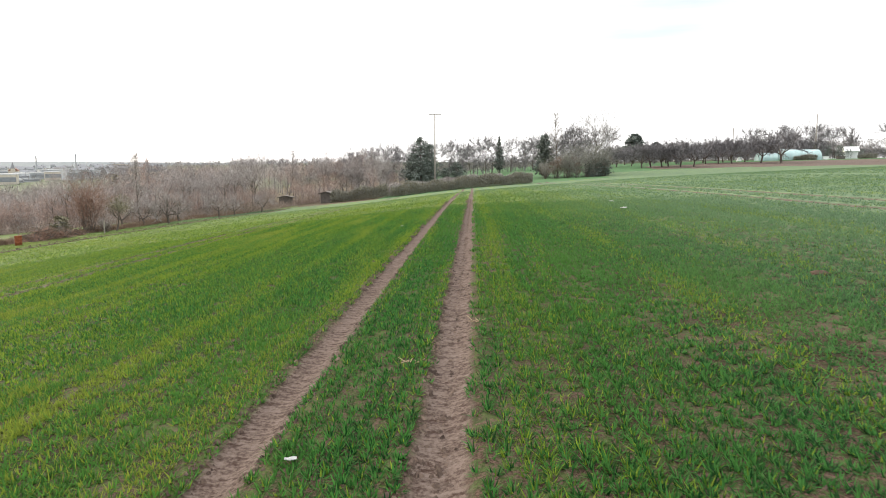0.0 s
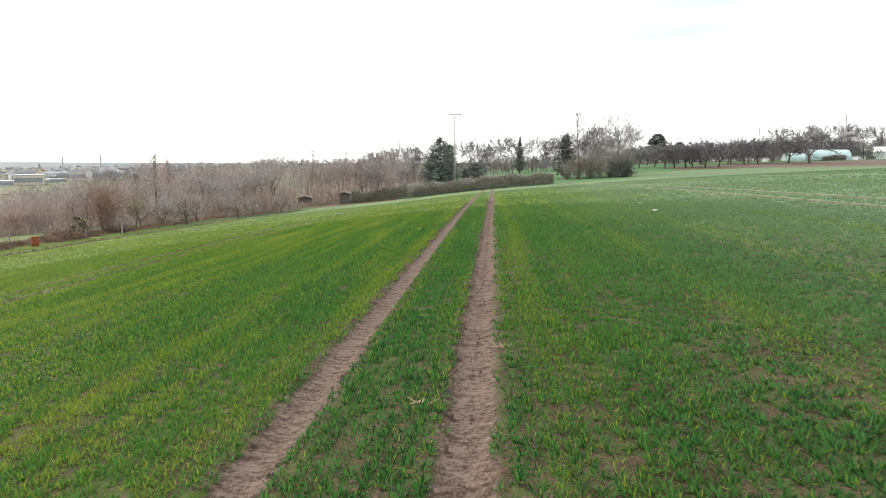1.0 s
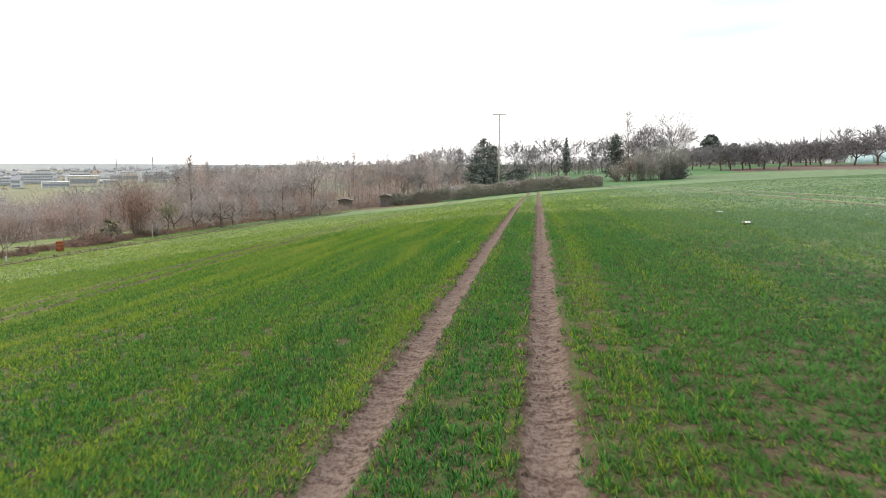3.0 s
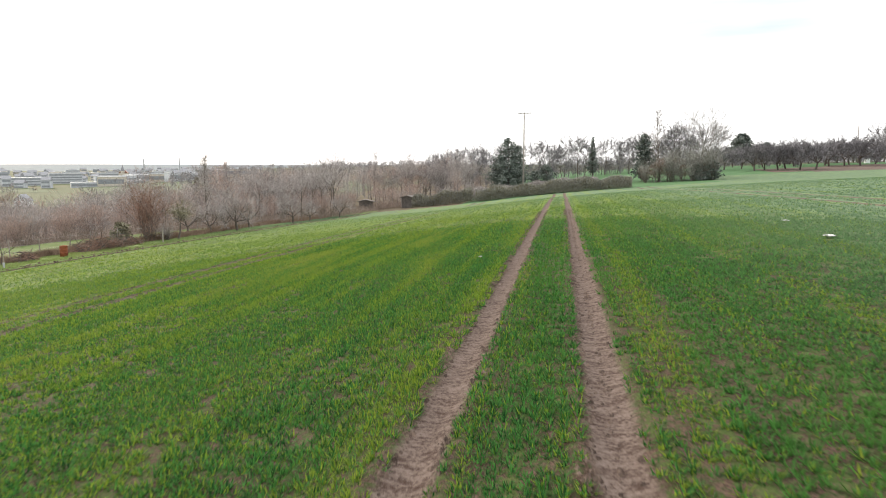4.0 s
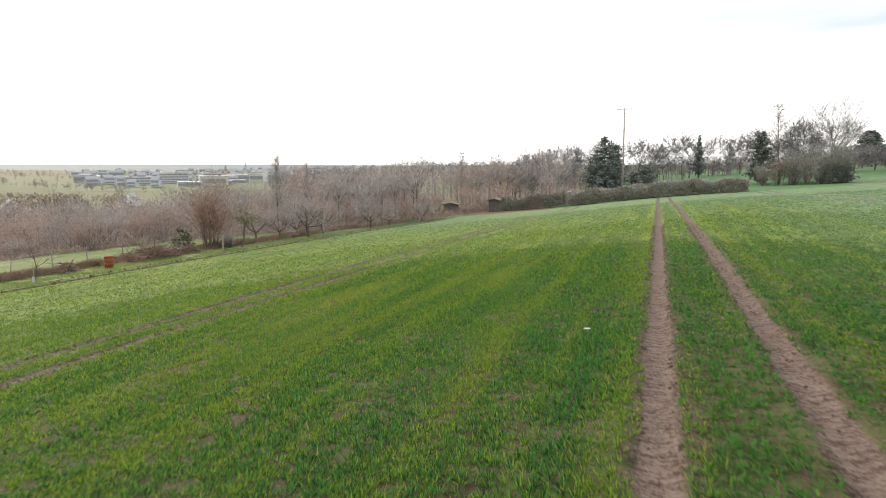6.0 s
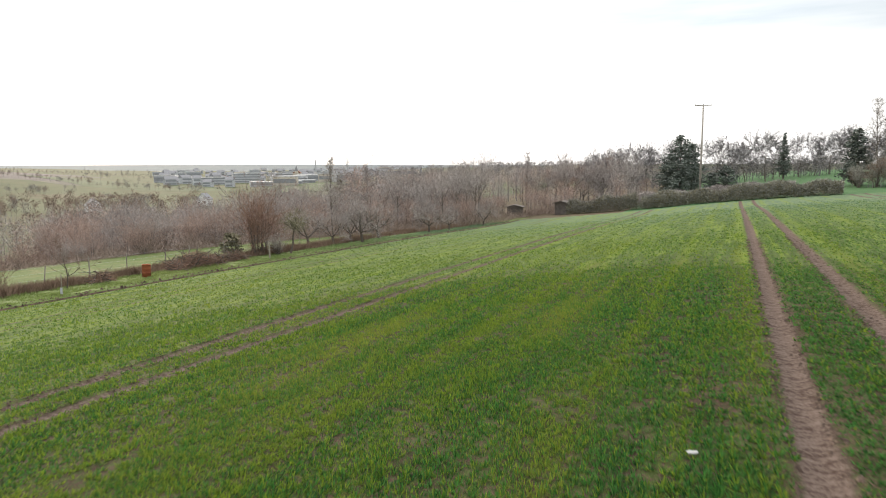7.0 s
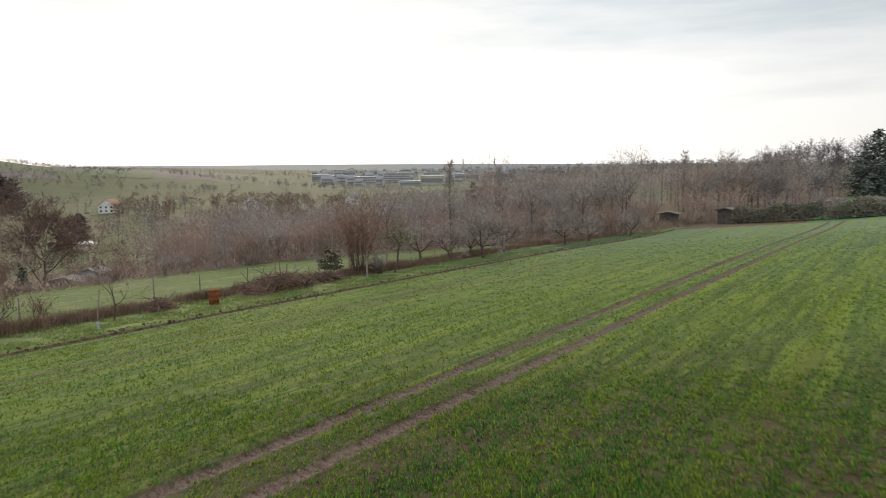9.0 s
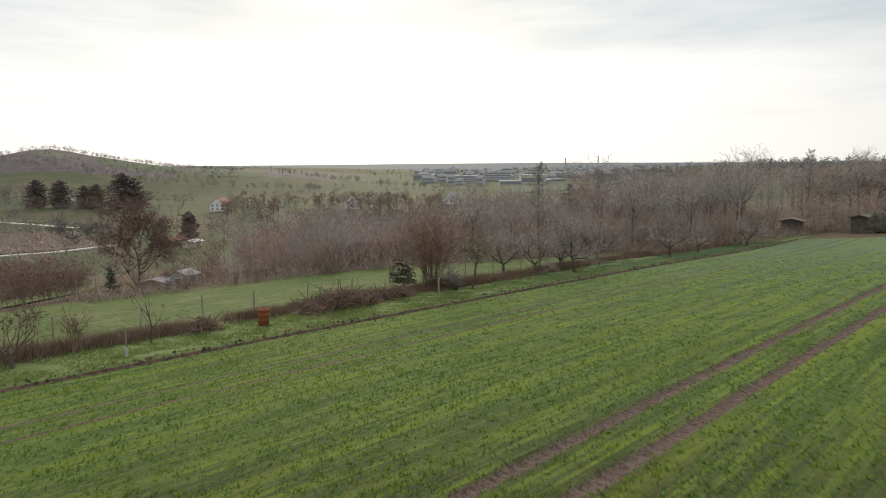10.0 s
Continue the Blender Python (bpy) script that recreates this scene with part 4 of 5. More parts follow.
def house(name, x, y, turn, w, d, h, ridge, label, wall, roof, windows=2, storeys=1, door=True, category="house"):
    """A gabled building: walls, roof slabs, windows with frames, a door."""
    ob = root(name, x, y, turn, label=label, category=category)
    bm = bmesh.new()
    v = [bm.verts.new(c) for c in ((-w / 2, -d / 2, -1.0), (w / 2, -d / 2, -1.0), (w / 2, d / 2, -1.0), (-w / 2, d / 2, -1.0),
                                   (-w / 2, -d / 2, h), (w / 2, -d / 2, h), (w / 2, d / 2, h), (-w / 2, d / 2, h), (0, -d / 2, h + ridge), (0, d / 2, h + ridge))]
    for f in ((0, 1, 5, 8, 4), (2, 3, 7, 9, 6), (1, 2, 6, 5), (3, 0, 4, 7), (3, 2, 1, 0), (4, 8, 9, 7), (8, 5, 6, 9)):
        bm.faces.new([v[i] for i in f])
    part("wall", bm, wall, ob)
    for s in (-1, 1):
        bm = bmesh.new()
        over, th = 0.35, 0.14
        nx, nz = ridge, w / 2
        ln = math.hypot(nx, nz)
        nx, nz = s * nx / ln * th, nz / ln * th
        e = (s * (w / 2 + over), h - over * ridge / (w / 2))
        q = [(0, h + ridge + 0.02), e, (e[0] + nx, e[1] + nz), (0 + nx * 0.0, h + ridge + 0.02 + th)]
        a = [bm.verts.new((p[0], -d / 2 - over, p[1])) for p in q]
        b = [bm.verts.new((p[0], d / 2 + over, p[1])) for p in q]
        bm.faces.new(a)
        bm.faces.new(b[::-1])
        for i in range(4):
            bm.faces.new((a[i], b[i], b[(i + 1) % 4], a[(i + 1) % 4]))
        bmesh.ops.recalc_face_normals(bm, faces=bm.faces)
        part("roof_slope", bm, roof, ob)
    ww = min(1.1, w / (windows * 2 + 1)) if windows else 0
    for st in range(storeys):
        zc = (st + 0.55) * h / storeys
        for k in range(windows):
            xc = (k + 0.5) / windows * w - w / 2
            for s in (-1, 1):
                yy = s * d / 2
                fr = part("window", box(xc - ww / 2 - 0.08, xc + ww / 2 + 0.08, min(yy, yy + s * 0.05), max(yy, yy + s * 0.05), zc - 0.63, zc + 0.63), M_WHITE, ob)
                part("pane", box(xc - ww / 2, xc + ww / 2, min(yy + s * 0.05, yy + s * 0.07), max(yy + s * 0.05, yy + s * 0.07), zc - 0.55, zc + 0.55), M_GLASSD, fr)
    if door:
        part("door", box(w / 2, w / 2 + 0.06, -0.5, 0.5, 0, min(2.0, h - 0.1)), M_DARKWOOD, ob)
    return ob


house("garden_hut", 114.0, 215.0, 75, 3.0, 3.4, 2.3, 1.1, "white gabled garden hut at the nursery", M_WHITE, M_WHITE, 1)
house("field_shed", -41.5, 150.5, 10, 2.8, 2.6, 1.9, 0.3, "dark wooden shed under bare trees", M_DARKWOOD, M_DARKWOOD, 0)
house("field_shed", -32.2, 150.5, -5, 2.4, 2.4, 2.1, 0.3, "small dark wooden shed beside a hedge", M_DARKWOOD, M_DARKWOOD, 0)

# low hedge and small things before the greenhouses
hedge("low_hedge", 91.5, 202.0, 97.5, 201.5, 1.3, 1.2, "low dark hedge before the polytunnel", 11, (M_TWIG_OLIVE, M_IVY), 1200)
hedge("low_hedge", 112.0, 207.0, 117.0, 206.5, 1.2, 1.2, "low dark hedge before the white hut", 12, (M_TWIG_OLIVE, M_IVY), 1200)


def crate(x, y, w, d, h, mat, label, name="storage_box"):
    ob = root(name, x, y, 15, label=label, category="box")
    part("body", box(-w / 2, w / 2, -d / 2, d / 2, -0.05, h, 0.03), mat, ob)
    part("lid", box(-w / 2 - 0.04, w / 2 + 0.04, -d / 2 - 0.04, d / 2 + 0.04, h, h + 0.07, 0.02), mat, ob)
    return ob


crate(79.0, 210.0, 1.1, 1.0, 1.1, M_WHITE, "white box standing in the orchard grass")
crate(101.5, 205.0, 1.9, 1.0, 0.8, M_WHITE, "low white box beside the polytunnel")
crate(106.5, 206.0, 2.2, 1.2, 0.8, M_DARKWOOD, "low dark box beside the polytunnel")


# rusty drum on the verge
def rusty_drum(x, y):
    ob = root("rusty_drum", x, y, label="upright rusty red steel drum on the grass verge", category="drum")
    prof = [(0.27, 0.0), (0.295, 0.02), (0.30, 0.27), (0.318, 0.295), (0.30, 0.32), (0.30, 0.56), (0.318, 0.585), (0.30, 0.61), (0.303, 0.86), (0.318, 0.875), (0.318, 0.89), (0.29, 0.89), (0.285, 0.4), (0.0, 0.35)]
    n = 24
    verts = [(r * math.cos(2 * math.pi * k / n), r * math.sin(2 * math.pi * k / n), z) for r, z in prof for k in range(n)]
    faces = [(i * n + k, i * n + (k + 1) % n, (i + 1) * n + (k + 1) % n, (i + 1) * n + k) for i in range(len(prof) - 1) for k in range(n)]
    mesh_object("drum_wall", verts, faces, M_RUST, ob, smooth=True)
    part("rim", rod((0, 0, -0.03), (0, 0, 0.02), 0.312, 0.312, 24), M_RUST, ob)
    return ob


rusty_drum(-41.3, 60.2)


# wire fence between verge and pasture
def wire_fence():
    ob = root("wire_fence", -45.0, 64.0, label="old wire fence with thin leaning posts along the pasture", category="fence")
    o = Vector((-45.0, 64.0, gz(-45.0, 64.0)))
    rng = random.Random(3)
    last = None
    y = 47.0
    while y < 100:
        x = -45.2 + 0.4 * math.sin(y / 7)
        b = Vector((x, y, gz(x, y))) - o
        h = rng.uniform(1.25, 1.7)
        t = b + Vector((rng.gauss(0, 0.07), rng.gauss(0, 0.07), h))
        part("post", rod(b - Vector((0, 0, 0.3)), t, 0.05, 0.04, 6), M_WOOD, ob)
        if last:
            for s in (0.35, 0.65, 0.92):
                part("wire", rod(last[0].lerp(last[1], s), b.lerp(t, s), 0.004, 0.004, 3), M_GREY, ob)
        last = (b, t)
        y += rng.uniform(3.2, 4.2)
    return ob


wire_fence()

pale = root("marker_stake", -39.7, 52.2, label="pale wooden stake with a wire guard on the verge", category="stake")
part("stake", rod((0, 0, -0.2), (0.03, 0.02, 1.2), 0.03, 0.025, 6), M_WOODPALE, pale)
part("wire_guard", rod((0, 0, 0.0), (0, 0, 0.4), 0.07, 0.07, 8), M_GREY, pale)
stake = root("marker_stake", -40.3, 73.0, label="pale split stake leaning beside a shrub", category="stake")
part("stake", box(-0.07, 0.07, -0.04, 0.04, -0.2, 1.4, 0.02), M_WOODPALE, stake)
stake = root("marker_stake", -44.5, 67.8, label="grey stake on the verge", category="stake")
part("stake", rod((0, 0, -0.2), (0.05, 0, 1.6), 0.05, 0.04, 6), M_WOOD, stake)


def placed(ob, x, y, turn=0.0, size=1.0):
    ob.matrix_basis = pose(x, y, gz(x, y), 0, 0, turn)
    ob.scale = (size, size, size)
    return ob


placed(stem_shrub(61, 5.6, "tall bare reddish multi-stemmed shrub on the field's verge", stems=52, crown=M_BRASH, spread=0.42, twigs=9), -43.6, 75.6)
placed(stem_shrub(62, 1.8, "low brown bush beside the tall shrub", stems=26, spread=0.7), -42.0, 76.6)
placed(stem_shrub(63, 1.9, "thin reddish bare bush at a fence post", stems=10, spread=0.25, crown=M_BRASH), -44.6, 51.6)
placed(orchard_tree(64, 2.7, "gnarled old fruit tree on the verge", twigs=5, tw=0.014, crown=M_TWIG_BROWN), -41.5, 48.2, 40)
placed(orchard_tree(65, 4.2, "old fruit tree with a split fork on the verge", twigs=8), -45.0, 85.9, 10)
placed(orchard_tree(66, 4.0, "leaning bare fruit tree on the verge", twigs=8), -43.4, 92.0, 70)
placed(orchard_tree(67, 4.6, "bare fruit tree on the verge beside the wood", twigs=9), -42.6, 97.5, 170)
placed(orchard_tree(68, 3.8, "bare fruit tree on the verge beside the wood", twigs=9), -43.1, 88.0, 250)
placed(orchard_tree(69, 4.4, "bare fruit tree on the verge beside the wood", twigs=9), -41.2, 109.4, 20)
placed(orchard_tree(70, 3.6, "bare fruit tree on the verge beside the wood", twigs=9), -41.0, 116.0, 120)
placed(orchard_tree(71, 4.0, "bare fruit tree at the corner of the field", twigs=9), -40.0, 128.0, 220)
placed(broadleaf(72, 3.3, "slim young bare tree planted on the verge", name="young_tree", kids=(7, 3, 2), twigs=3, tw=0.012, crown=M_TWIG_BROWN, start=0.35), -41.8, 54.2)
placed(orchard_tree(82, 5.0, "bare fruit tree on the verge beside the wood", twigs=9), -41.2, 91.0, 130)
placed(slender_tree(73, 9.0, "slender bare tree before the wood"), -46.0, 92.5)
placed(slender_tree(74, 10.5, "slender pale-stemmed bare tree in the wood"), -63.0, 131.0)
placed(slender_tree(75, 11.5, "tall slender tree standing above the wood"), -47.0, 178.0)
placed(conifer(76, 8.5, 4.6, "dull brownish-green conifer among bare trees", ragged=0.5, low=0.15, per=24, leaf=0.19, leaves=M_IVY), -77.0, 145.0, 0, 1.25)
placed(conifer(77, 2.2, 1.8, "small dark round evergreen shrub by the pasture", name="evergreen_shrub", dome=True, low=0.05, ragged=0.35, leaves=M_IVY), -47.0, 76.0)


def ivy_tree(seed, x, y):
    """A crooked trunk with a ball of mistletoe-green leaves."""
    rng = random.Random(seed)
    w = Wood()
    p, d = Vector((0, 0, -0.1)), Vector((0.1, 0.05, 1))
    for k in range(5):
        q = p + (d + Vector((rng.gauss(0, 0.2), rng.gauss(0, 0.2), 0))) * 0.5
        w.limb(p, q, 0.11 - k * 0.012, 0.10 - k * 0.012, 7)
        p = q
    for k in range(7):
        grow(w, rng, p - Vector((0, 0, rng.uniform(0, 0.8))), turned(Vector((0, 0, 1)), rng.uniform(0.5, 1.3), rng), 1.3, 0.045, 1, 3, (4, 4, 3), 0.05, 0.15, 5, 0.4, 0.011)
    for k in range(900):
        c = p + Vector((rng.gauss(0, 0.55), rng.gauss(0, 0.55), 0.35 + rng.gauss(0, 0.35)))
        w.leaf(c, rng.uniform(0.05, 0.1), rng)
    return placed(finish_tree("ivy_tree", w, "small crooked tree with a ball of yellowish evergreen leaves", M_BARK, M_IVY), x, y)


ivy_tree(79, -41.4, 77.6)


# heap of cut branches
def brush_pile(x, y, length, width, height, n, seed, label):
    rng = random.Random(seed)
    ob = root("brush_pile", x, y, label=label, category="brushwood")
    w = Wood()
    for k in range(n):
        u = rng.uniform(-1, 1)
        top = height * (1 - u * u) * rng.uniform(0.1, 1.0)
        c = Vector((rng.gauss(0, width * 0.25), u * length / 2, top * 0.8))
        d = Vector((rng.gauss(0, 1), rng.gauss(0, 1), rng.gauss(0.3, 0.5))).normalized() * rng.uniform(0.4, 1.7)
        a, b = c - d * 0.5, c + d * 0.5
        a.z, b.z = max(a.z, 0.0), max(b.z, 0.02)
        if k % 7 == 0:
            w.limb(a, b + d * 0.3, rng.uniform(0.015, 0.05), 0.012, 4)
        else:
            w.twig(a, b, 0.016, rng)
            w.twig(a.lerp(b, 0.5), a.lerp(b, 0.5) + turned(d.normalized(), 0.6, rng) * 0.4, 0.01, rng)
    mesh_object("branch_layer", [tuple(v) for v in w.v], w.f, M_BARK, ob)["kind"] = "stuff"
    mesh_object("twig_layer", [tuple(v) for v in w.tv], w.tf, M_BRASH, ob)["kind"] = "stuff"
    return ob


brush_pile(-42.4, 66.2, 5.4, 2.2, 1.5, 900, 1, "heap of cut reddish-brown branches on the verge")
brush_pile(-42.8, 71.0, 3.0, 1.4, 0.8, 380, 2, "low heap of grey-brown brushwood on the verge")
brush_pile(-42.4, 57.4, 1.5, 1.0, 0.9, 220, 3, "dark stump and roots heaped on the verge")


# litter on the field
def litter(x, y, size, label, seed):
    rng = random.Random(seed)
    ob = root("paper_scrap", x, y, rng.uniform(0, 90), label=label, category="litter")
    bm = bmesh.new()
    bmesh.ops.create_grid(bm, x_segments=5, y_segments=4, size=size / 2)
    for v in bm.verts:
        v.co.y *= 0.6
        v.co.z = 0.05 + rng.uniform(0, size * 0.16)
    r = bmesh.ops.extrude_face_region(bm, geom=bm.faces[:])
    for e in r["geom"]:
        if isinstance(e, bmesh.types.BMVert):
            e.co.z += 0.006
    part("sheet", bm, M_PAPER, ob)
    return ob


litter(-1.5, 5.35, 0.10, "crumpled white paper scrap between the wheel tracks", 1)
litter(6.65, 30.7, 0.40, "white plastic sheet lying flat on the crop", 2)
litter(7.3, 36.8, 0.26, "small white plastic scrap on the crop", 3)
litter(-3.35, 32.0, 0.12, "small white scrap on the crop", 4)


def molehill(x, y, size):
    rng = random.Random(8)
    ob = root("molehill", x, y, label="small dark heap of fresh soil on the crop", category="molehill")
    bm = bmesh.new()
    bmesh.ops.create_icosphere(bm, subdivisions=3, radius=1.0)
    for v in bm.verts:
        n = noise.noise(v.co * 2.3) * 0.25 + rng.uniform(-0.05, 0.05)
        v.co = Vector((v.co.x * size * (1 + n), v.co.y * size * 0.8 * (1 + n), max(v.co.z, -0.2) * size * 0.42 * (1 + n)))
    part("mound", bm, M_FURROW, ob, smooth=True)
    return ob


molehill(5.85, 11.7, 0.17)


def straw_tuft(x, y, seed):
    rng = random.Random(seed)
    ob = root("straw_tuft", x, y, label="tuft of broken pale straw beside the wheel track", category="straw")
    for k in range(9):
        a = rng.uniform(0, 6.28)
        p = Vector((rng.gauss(0, 0.05), rng.gauss(0, 0.04), 0.02))
        part("stalk", rod(p, p + Vector((math.cos(a) * 0.09, math.sin(a) * 0.09, rng.uniform(0.01, 0.07))), 0.006, 0.004, 5), M_STRAW, ob)
    return ob


straw_tuft(-0.75, 8.1, 1)
straw_tuft(0.05, 10.1, 2)
placed(broadleaf(81, 12.5, "old bare tree with a flat spreading crown above the wood", kids=(10, 6, 4), start=0.5, up=0.0, tw=0.02), -69.1, 144.8)
# ---------------------------------------------------------------- the valley and the town
def polar(a, d):
    return -math.sin(radians(a)) * d, math.cos(radians(a)) * d


house("garden_hut", -97.0, 82.3, 30, 2.6, 2.4, 2.3, 0.5, "small pale teal garden hut in the trees", M_TEAL, M_ROOFG, 1)
house("open_shelter", -100.5, 80.5, 30, 4.0, 2.6, 1.8, 0.4, "low open shelter with a grey roof", M_DARKWOOD, M_ROOFG, 0)
house("barn", -262.0, 158.0, 25, 5.0, 10.0, 2.2, 1.0, "long low barn with a red roof", M_DARKWOOD, M_ROOF, 0)
house("barn", -252.0, 160.5, 25, 4.0, 7.0, 2.0, 0.8, "low barn with a white roof", M_BEIGE, M_WHITE, 0)
house("farmhouse", -402.0, 254.0, 40, 9.0, 13.0, 4.5, 3.5, "white farmhouse with a brown roof in the valley", M_WHITE, M_ROOF, 3, 2)
house("farmhouse", -345.0, 312.0, 60, 8.0, 10.0, 4.0, 3.5, "white house with a steep grey roof among trees", M_WHITE, M_ROOFG, 2, 1)
house("farmhouse", -335.0, 392.0, 20, 8.0, 9.0, 4.5, 4.0, "white gabled house among trees", M_WHITE, M_ROOFG, 2, 1)
house("farmhouse", -480.0, 197.0, 10, 7.0, 8.0, 2.6, 2.0, "small pale house before dark conifers", M_BEIGE, M_ROOFG, 2, 1)
house("farmhouse", -478.0, 228.0, 80, 6.0, 7.0, 2.4, 1.6, "small white house before dark conifers", M_WHITE, M_ROOFG, 2, 1)


def strip_path(name, points, width, label, lift=0.12):
    verts, faces = [], []
    fine = []
    for (x0, y0), (x1, y1) in zip(points, points[1:]):
        m = max(2, int(math.hypot(x1 - x0, y1 - y0) / 8))
        fine += [(x0 + (x1 - x0) * k / m, y0 + (y1 - y0) * k / m) for k in range(m)]
    fine.append(points[-1])
    for k, (x, y) in enumerate(fine):
        a, b = fine[max(0, k - 1)], fine[min(len(fine) - 1, k + 1)]
        t = Vector((b[0] - a[0], b[1] - a[1])).normalized()
        for s in (-1, 1):
            px, py = x - t.y * s * width / 2, y + t.x * s * width / 2
            verts += [(px, py, gz(px, py) + lift), (px, py, gz(px, py) - 1.0)]
    for k in range(len(fine) - 1):
        i = 4 * k
        faces += [(i, i + 4, i + 6, i + 2), (i, i + 1, i + 5, i + 4), (i + 2, i + 6, i + 7, i + 3)]
    ob = mesh_object(name, verts, faces, M_TRACK)
    return tagged(ob, label, "track", kind="structure")


strip_path("track_1", [(-276, 40), (-276, 104), (-274, 118), (-279, 142)], 3.2, "pale gravel farm track in the valley", 0.5)
strip_path("track_2", [(-400, 90), (-388, 131), (-367, 142), (-345, 152)], 3.2, "pale gravel farm track in the valley", 0.5)


def field_sheet(name, corners, mat, label, lift=0.3):
    """A valley field: a sheet that follows the ground."""
    (x0, y0), (x1, y1), (x2, y2), (x3, y3) = corners
    n = 16
    verts, faces = [], []
    for i in range(n + 1):
        for j in range(n + 1):
            s, t = i / n, j / n
            x = (x0 * (1 - s) + x1 * s) * (1 - t) + (x3 * (1 - s) + x2 * s) * t
            y = (y0 * (1 - s) + y1 * s) * (1 - t) + (y3 * (1 - s) + y2 * s) * t
            verts.append((x, y, gz(x, y) + lift))
    m = n + 1
    faces = [(i * m + j, (i + 1) * m + j, (i + 1) * m + j + 1, i * m + j + 1) for i in range(n) for j in range(n)]
    ob = mesh_object(name, verts, faces, mat, smooth=True)
    return tagged(ob, label, "field", kind="structure")


field_sheet("valley_field_1", [(-285, 60), (-280, 140), (-340, 150), (-360, 60)], M_PLOUGH, "brown ploughed field in the valley")
field_sheet("valley_field_2", [(-130, 60), (-160, 92), (-215, 110), (-200, 60)], M_MEADOW, "green meadow in the valley")
field_sheet("valley_field_3", [(-640, 560), (-520, 660), (-820, 900), (-960, 700)], M_SLOPE, "pale green slope across the valley")
field_sheet("valley_field_4", [(-800, 330), (-720, 480), (-960, 640), (-1050, 420)], M_SLOPE, "pale green slope across the valley")
field_sheet("valley_field_5", [(-420, 560), (-330, 620), (-560, 1000), (-690, 900)], M_SLOPE, "pale green field before the town", 0.6)

dark = conifer(91, 25.0, 19.0, "large dark broad conifer in the valley", ragged=0.6, leaf=0.62, per=34, low=0.04, dome=True, leaves=M_PINE_OLD)
placed(dark, -465.7, 169.9, 0, 0.66)
for x, y, s, t in ((-462.0, 181.6, 0.66, 30), (-457.6, 193.7, 0.56, 80), (-455.1, 200.0, 0.60, 140), (-449.0, 213.6, 0.90, 200), (-446.2, 219.2, 0.80, 260)):
    ob = copy_thing(dark, pose(x, y, gz(x, y), 0, 0, t))
    ob.scale = (s, s, s)
placed(conifer(92, 3.6, 2.2, "small dark conifer at a garden's edge", ragged=0.3, low=0.02), -92.0, 71.0)
placed(conifer(93, 12.0, 7.5, "dark brownish conifer beside a barn", ragged=0.3, leaf=0.4, low=0.03, dome=True, leaves=M_PINE_OLD), -266.0, 166.0)
placed(broadleaf(94, 14.0, "large round-crowned bare tree in the valley", kids=(13, 7, 5), twigs=15, tw=0.03, crown=M_TWIG_BROWN, thick=0.02), -109.0, 81.0, 0, 0.86)
placed(broadleaf(95, 12.0, "round-crowned bare tree beside a track", twigs=12, tw=0.05, thick=0.04, crown=M_TWIG_DARK), -255.0, 128.0)
placed(broadleaf(96, 11.0, "round-crowned bare tree beside a track", twigs=12, tw=0.05, thick=0.04, crown=M_TWIG_DARK), -262.0, 120.0, 50)


def valley_spots():
    rng = random.Random(33)
    out = []
    # hedgerows, groves and gardens
    for k in range(300):
        a, d = rng.uniform(40, 57), rng.uniform(210, 520)
        if a > 51 and d < 330 and rng.random() < 0.75:
            continue
        x, y = polar(a, d)
        out.append((x, y, rng.uniform(7, 13), rng.choice((1, 0, 1, 1, 1, 1))))
    for a0, d0, a1, d1, n in ((60, 560, 82, 640, 90), (50, 700, 72, 800, 80), (62, 430, 72, 470, 36), (40, 820, 56, 980, 90), (68, 520, 80, 520, 36), (66, 330, 80, 420, 24)):
        for k in range(n):
            s = rng.random()
            x, y = polar(a0 + (a1 - a0) * s + rng.gauss(0, 0.3), d0 + (d1 - d0) * s + rng.gauss(0, 9))
            out.append((x, y, rng.uniform(6, 11), rng.choice((0, 0, 1))))
    return out


far_wood("valley_trees", "scattered bare trees, hedgerows and gardens in the valley", valley_spots(), 8, [M_TWIG_MID, M_TWIG_BROWN, M_NEEDLE, M_TWIG_DARK], twigs=170, width=0.13)


def garden_spots():
    """Dark scrub and hedges round the gardens below the pasture."""
    rng = random.Random(36)
    out = []
    for k in range(70):
        d = rng.uniform(0, 18)
        out.append((-66 - d, 56 + d * 0.35 + rng.uniform(-6, 3), rng.uniform(2.0, 3.6) + d * 0.1, 0))
    for k in range(16):
        d = rng.uniform(12, 40)
        out.append((-66 - d, 56 + d * 0.3 + rng.uniform(-8, 1), rng.uniform(4.5, 7), 0))
    for k in range(60):
        s = rng.random()
        out.append((-68 - 2 * s + rng.gauss(0, 1.5), 62 + 18 * s, rng.uniform(0.9, 1.9), 0))
    for k in range(60):
        out.append((rng.uniform(-125, -80), rng.uniform(86, 112), rng.uniform(4, 7.5), rng.choice((0, 1))))
    return out


far_wood("garden_scrub", "dark brown bare scrub and brambles round the gardens", garden_spots(), 18, [M_TWIG_BROWN, M_TWIG_RED, M_NEEDLE], twigs=420, width=0.05)


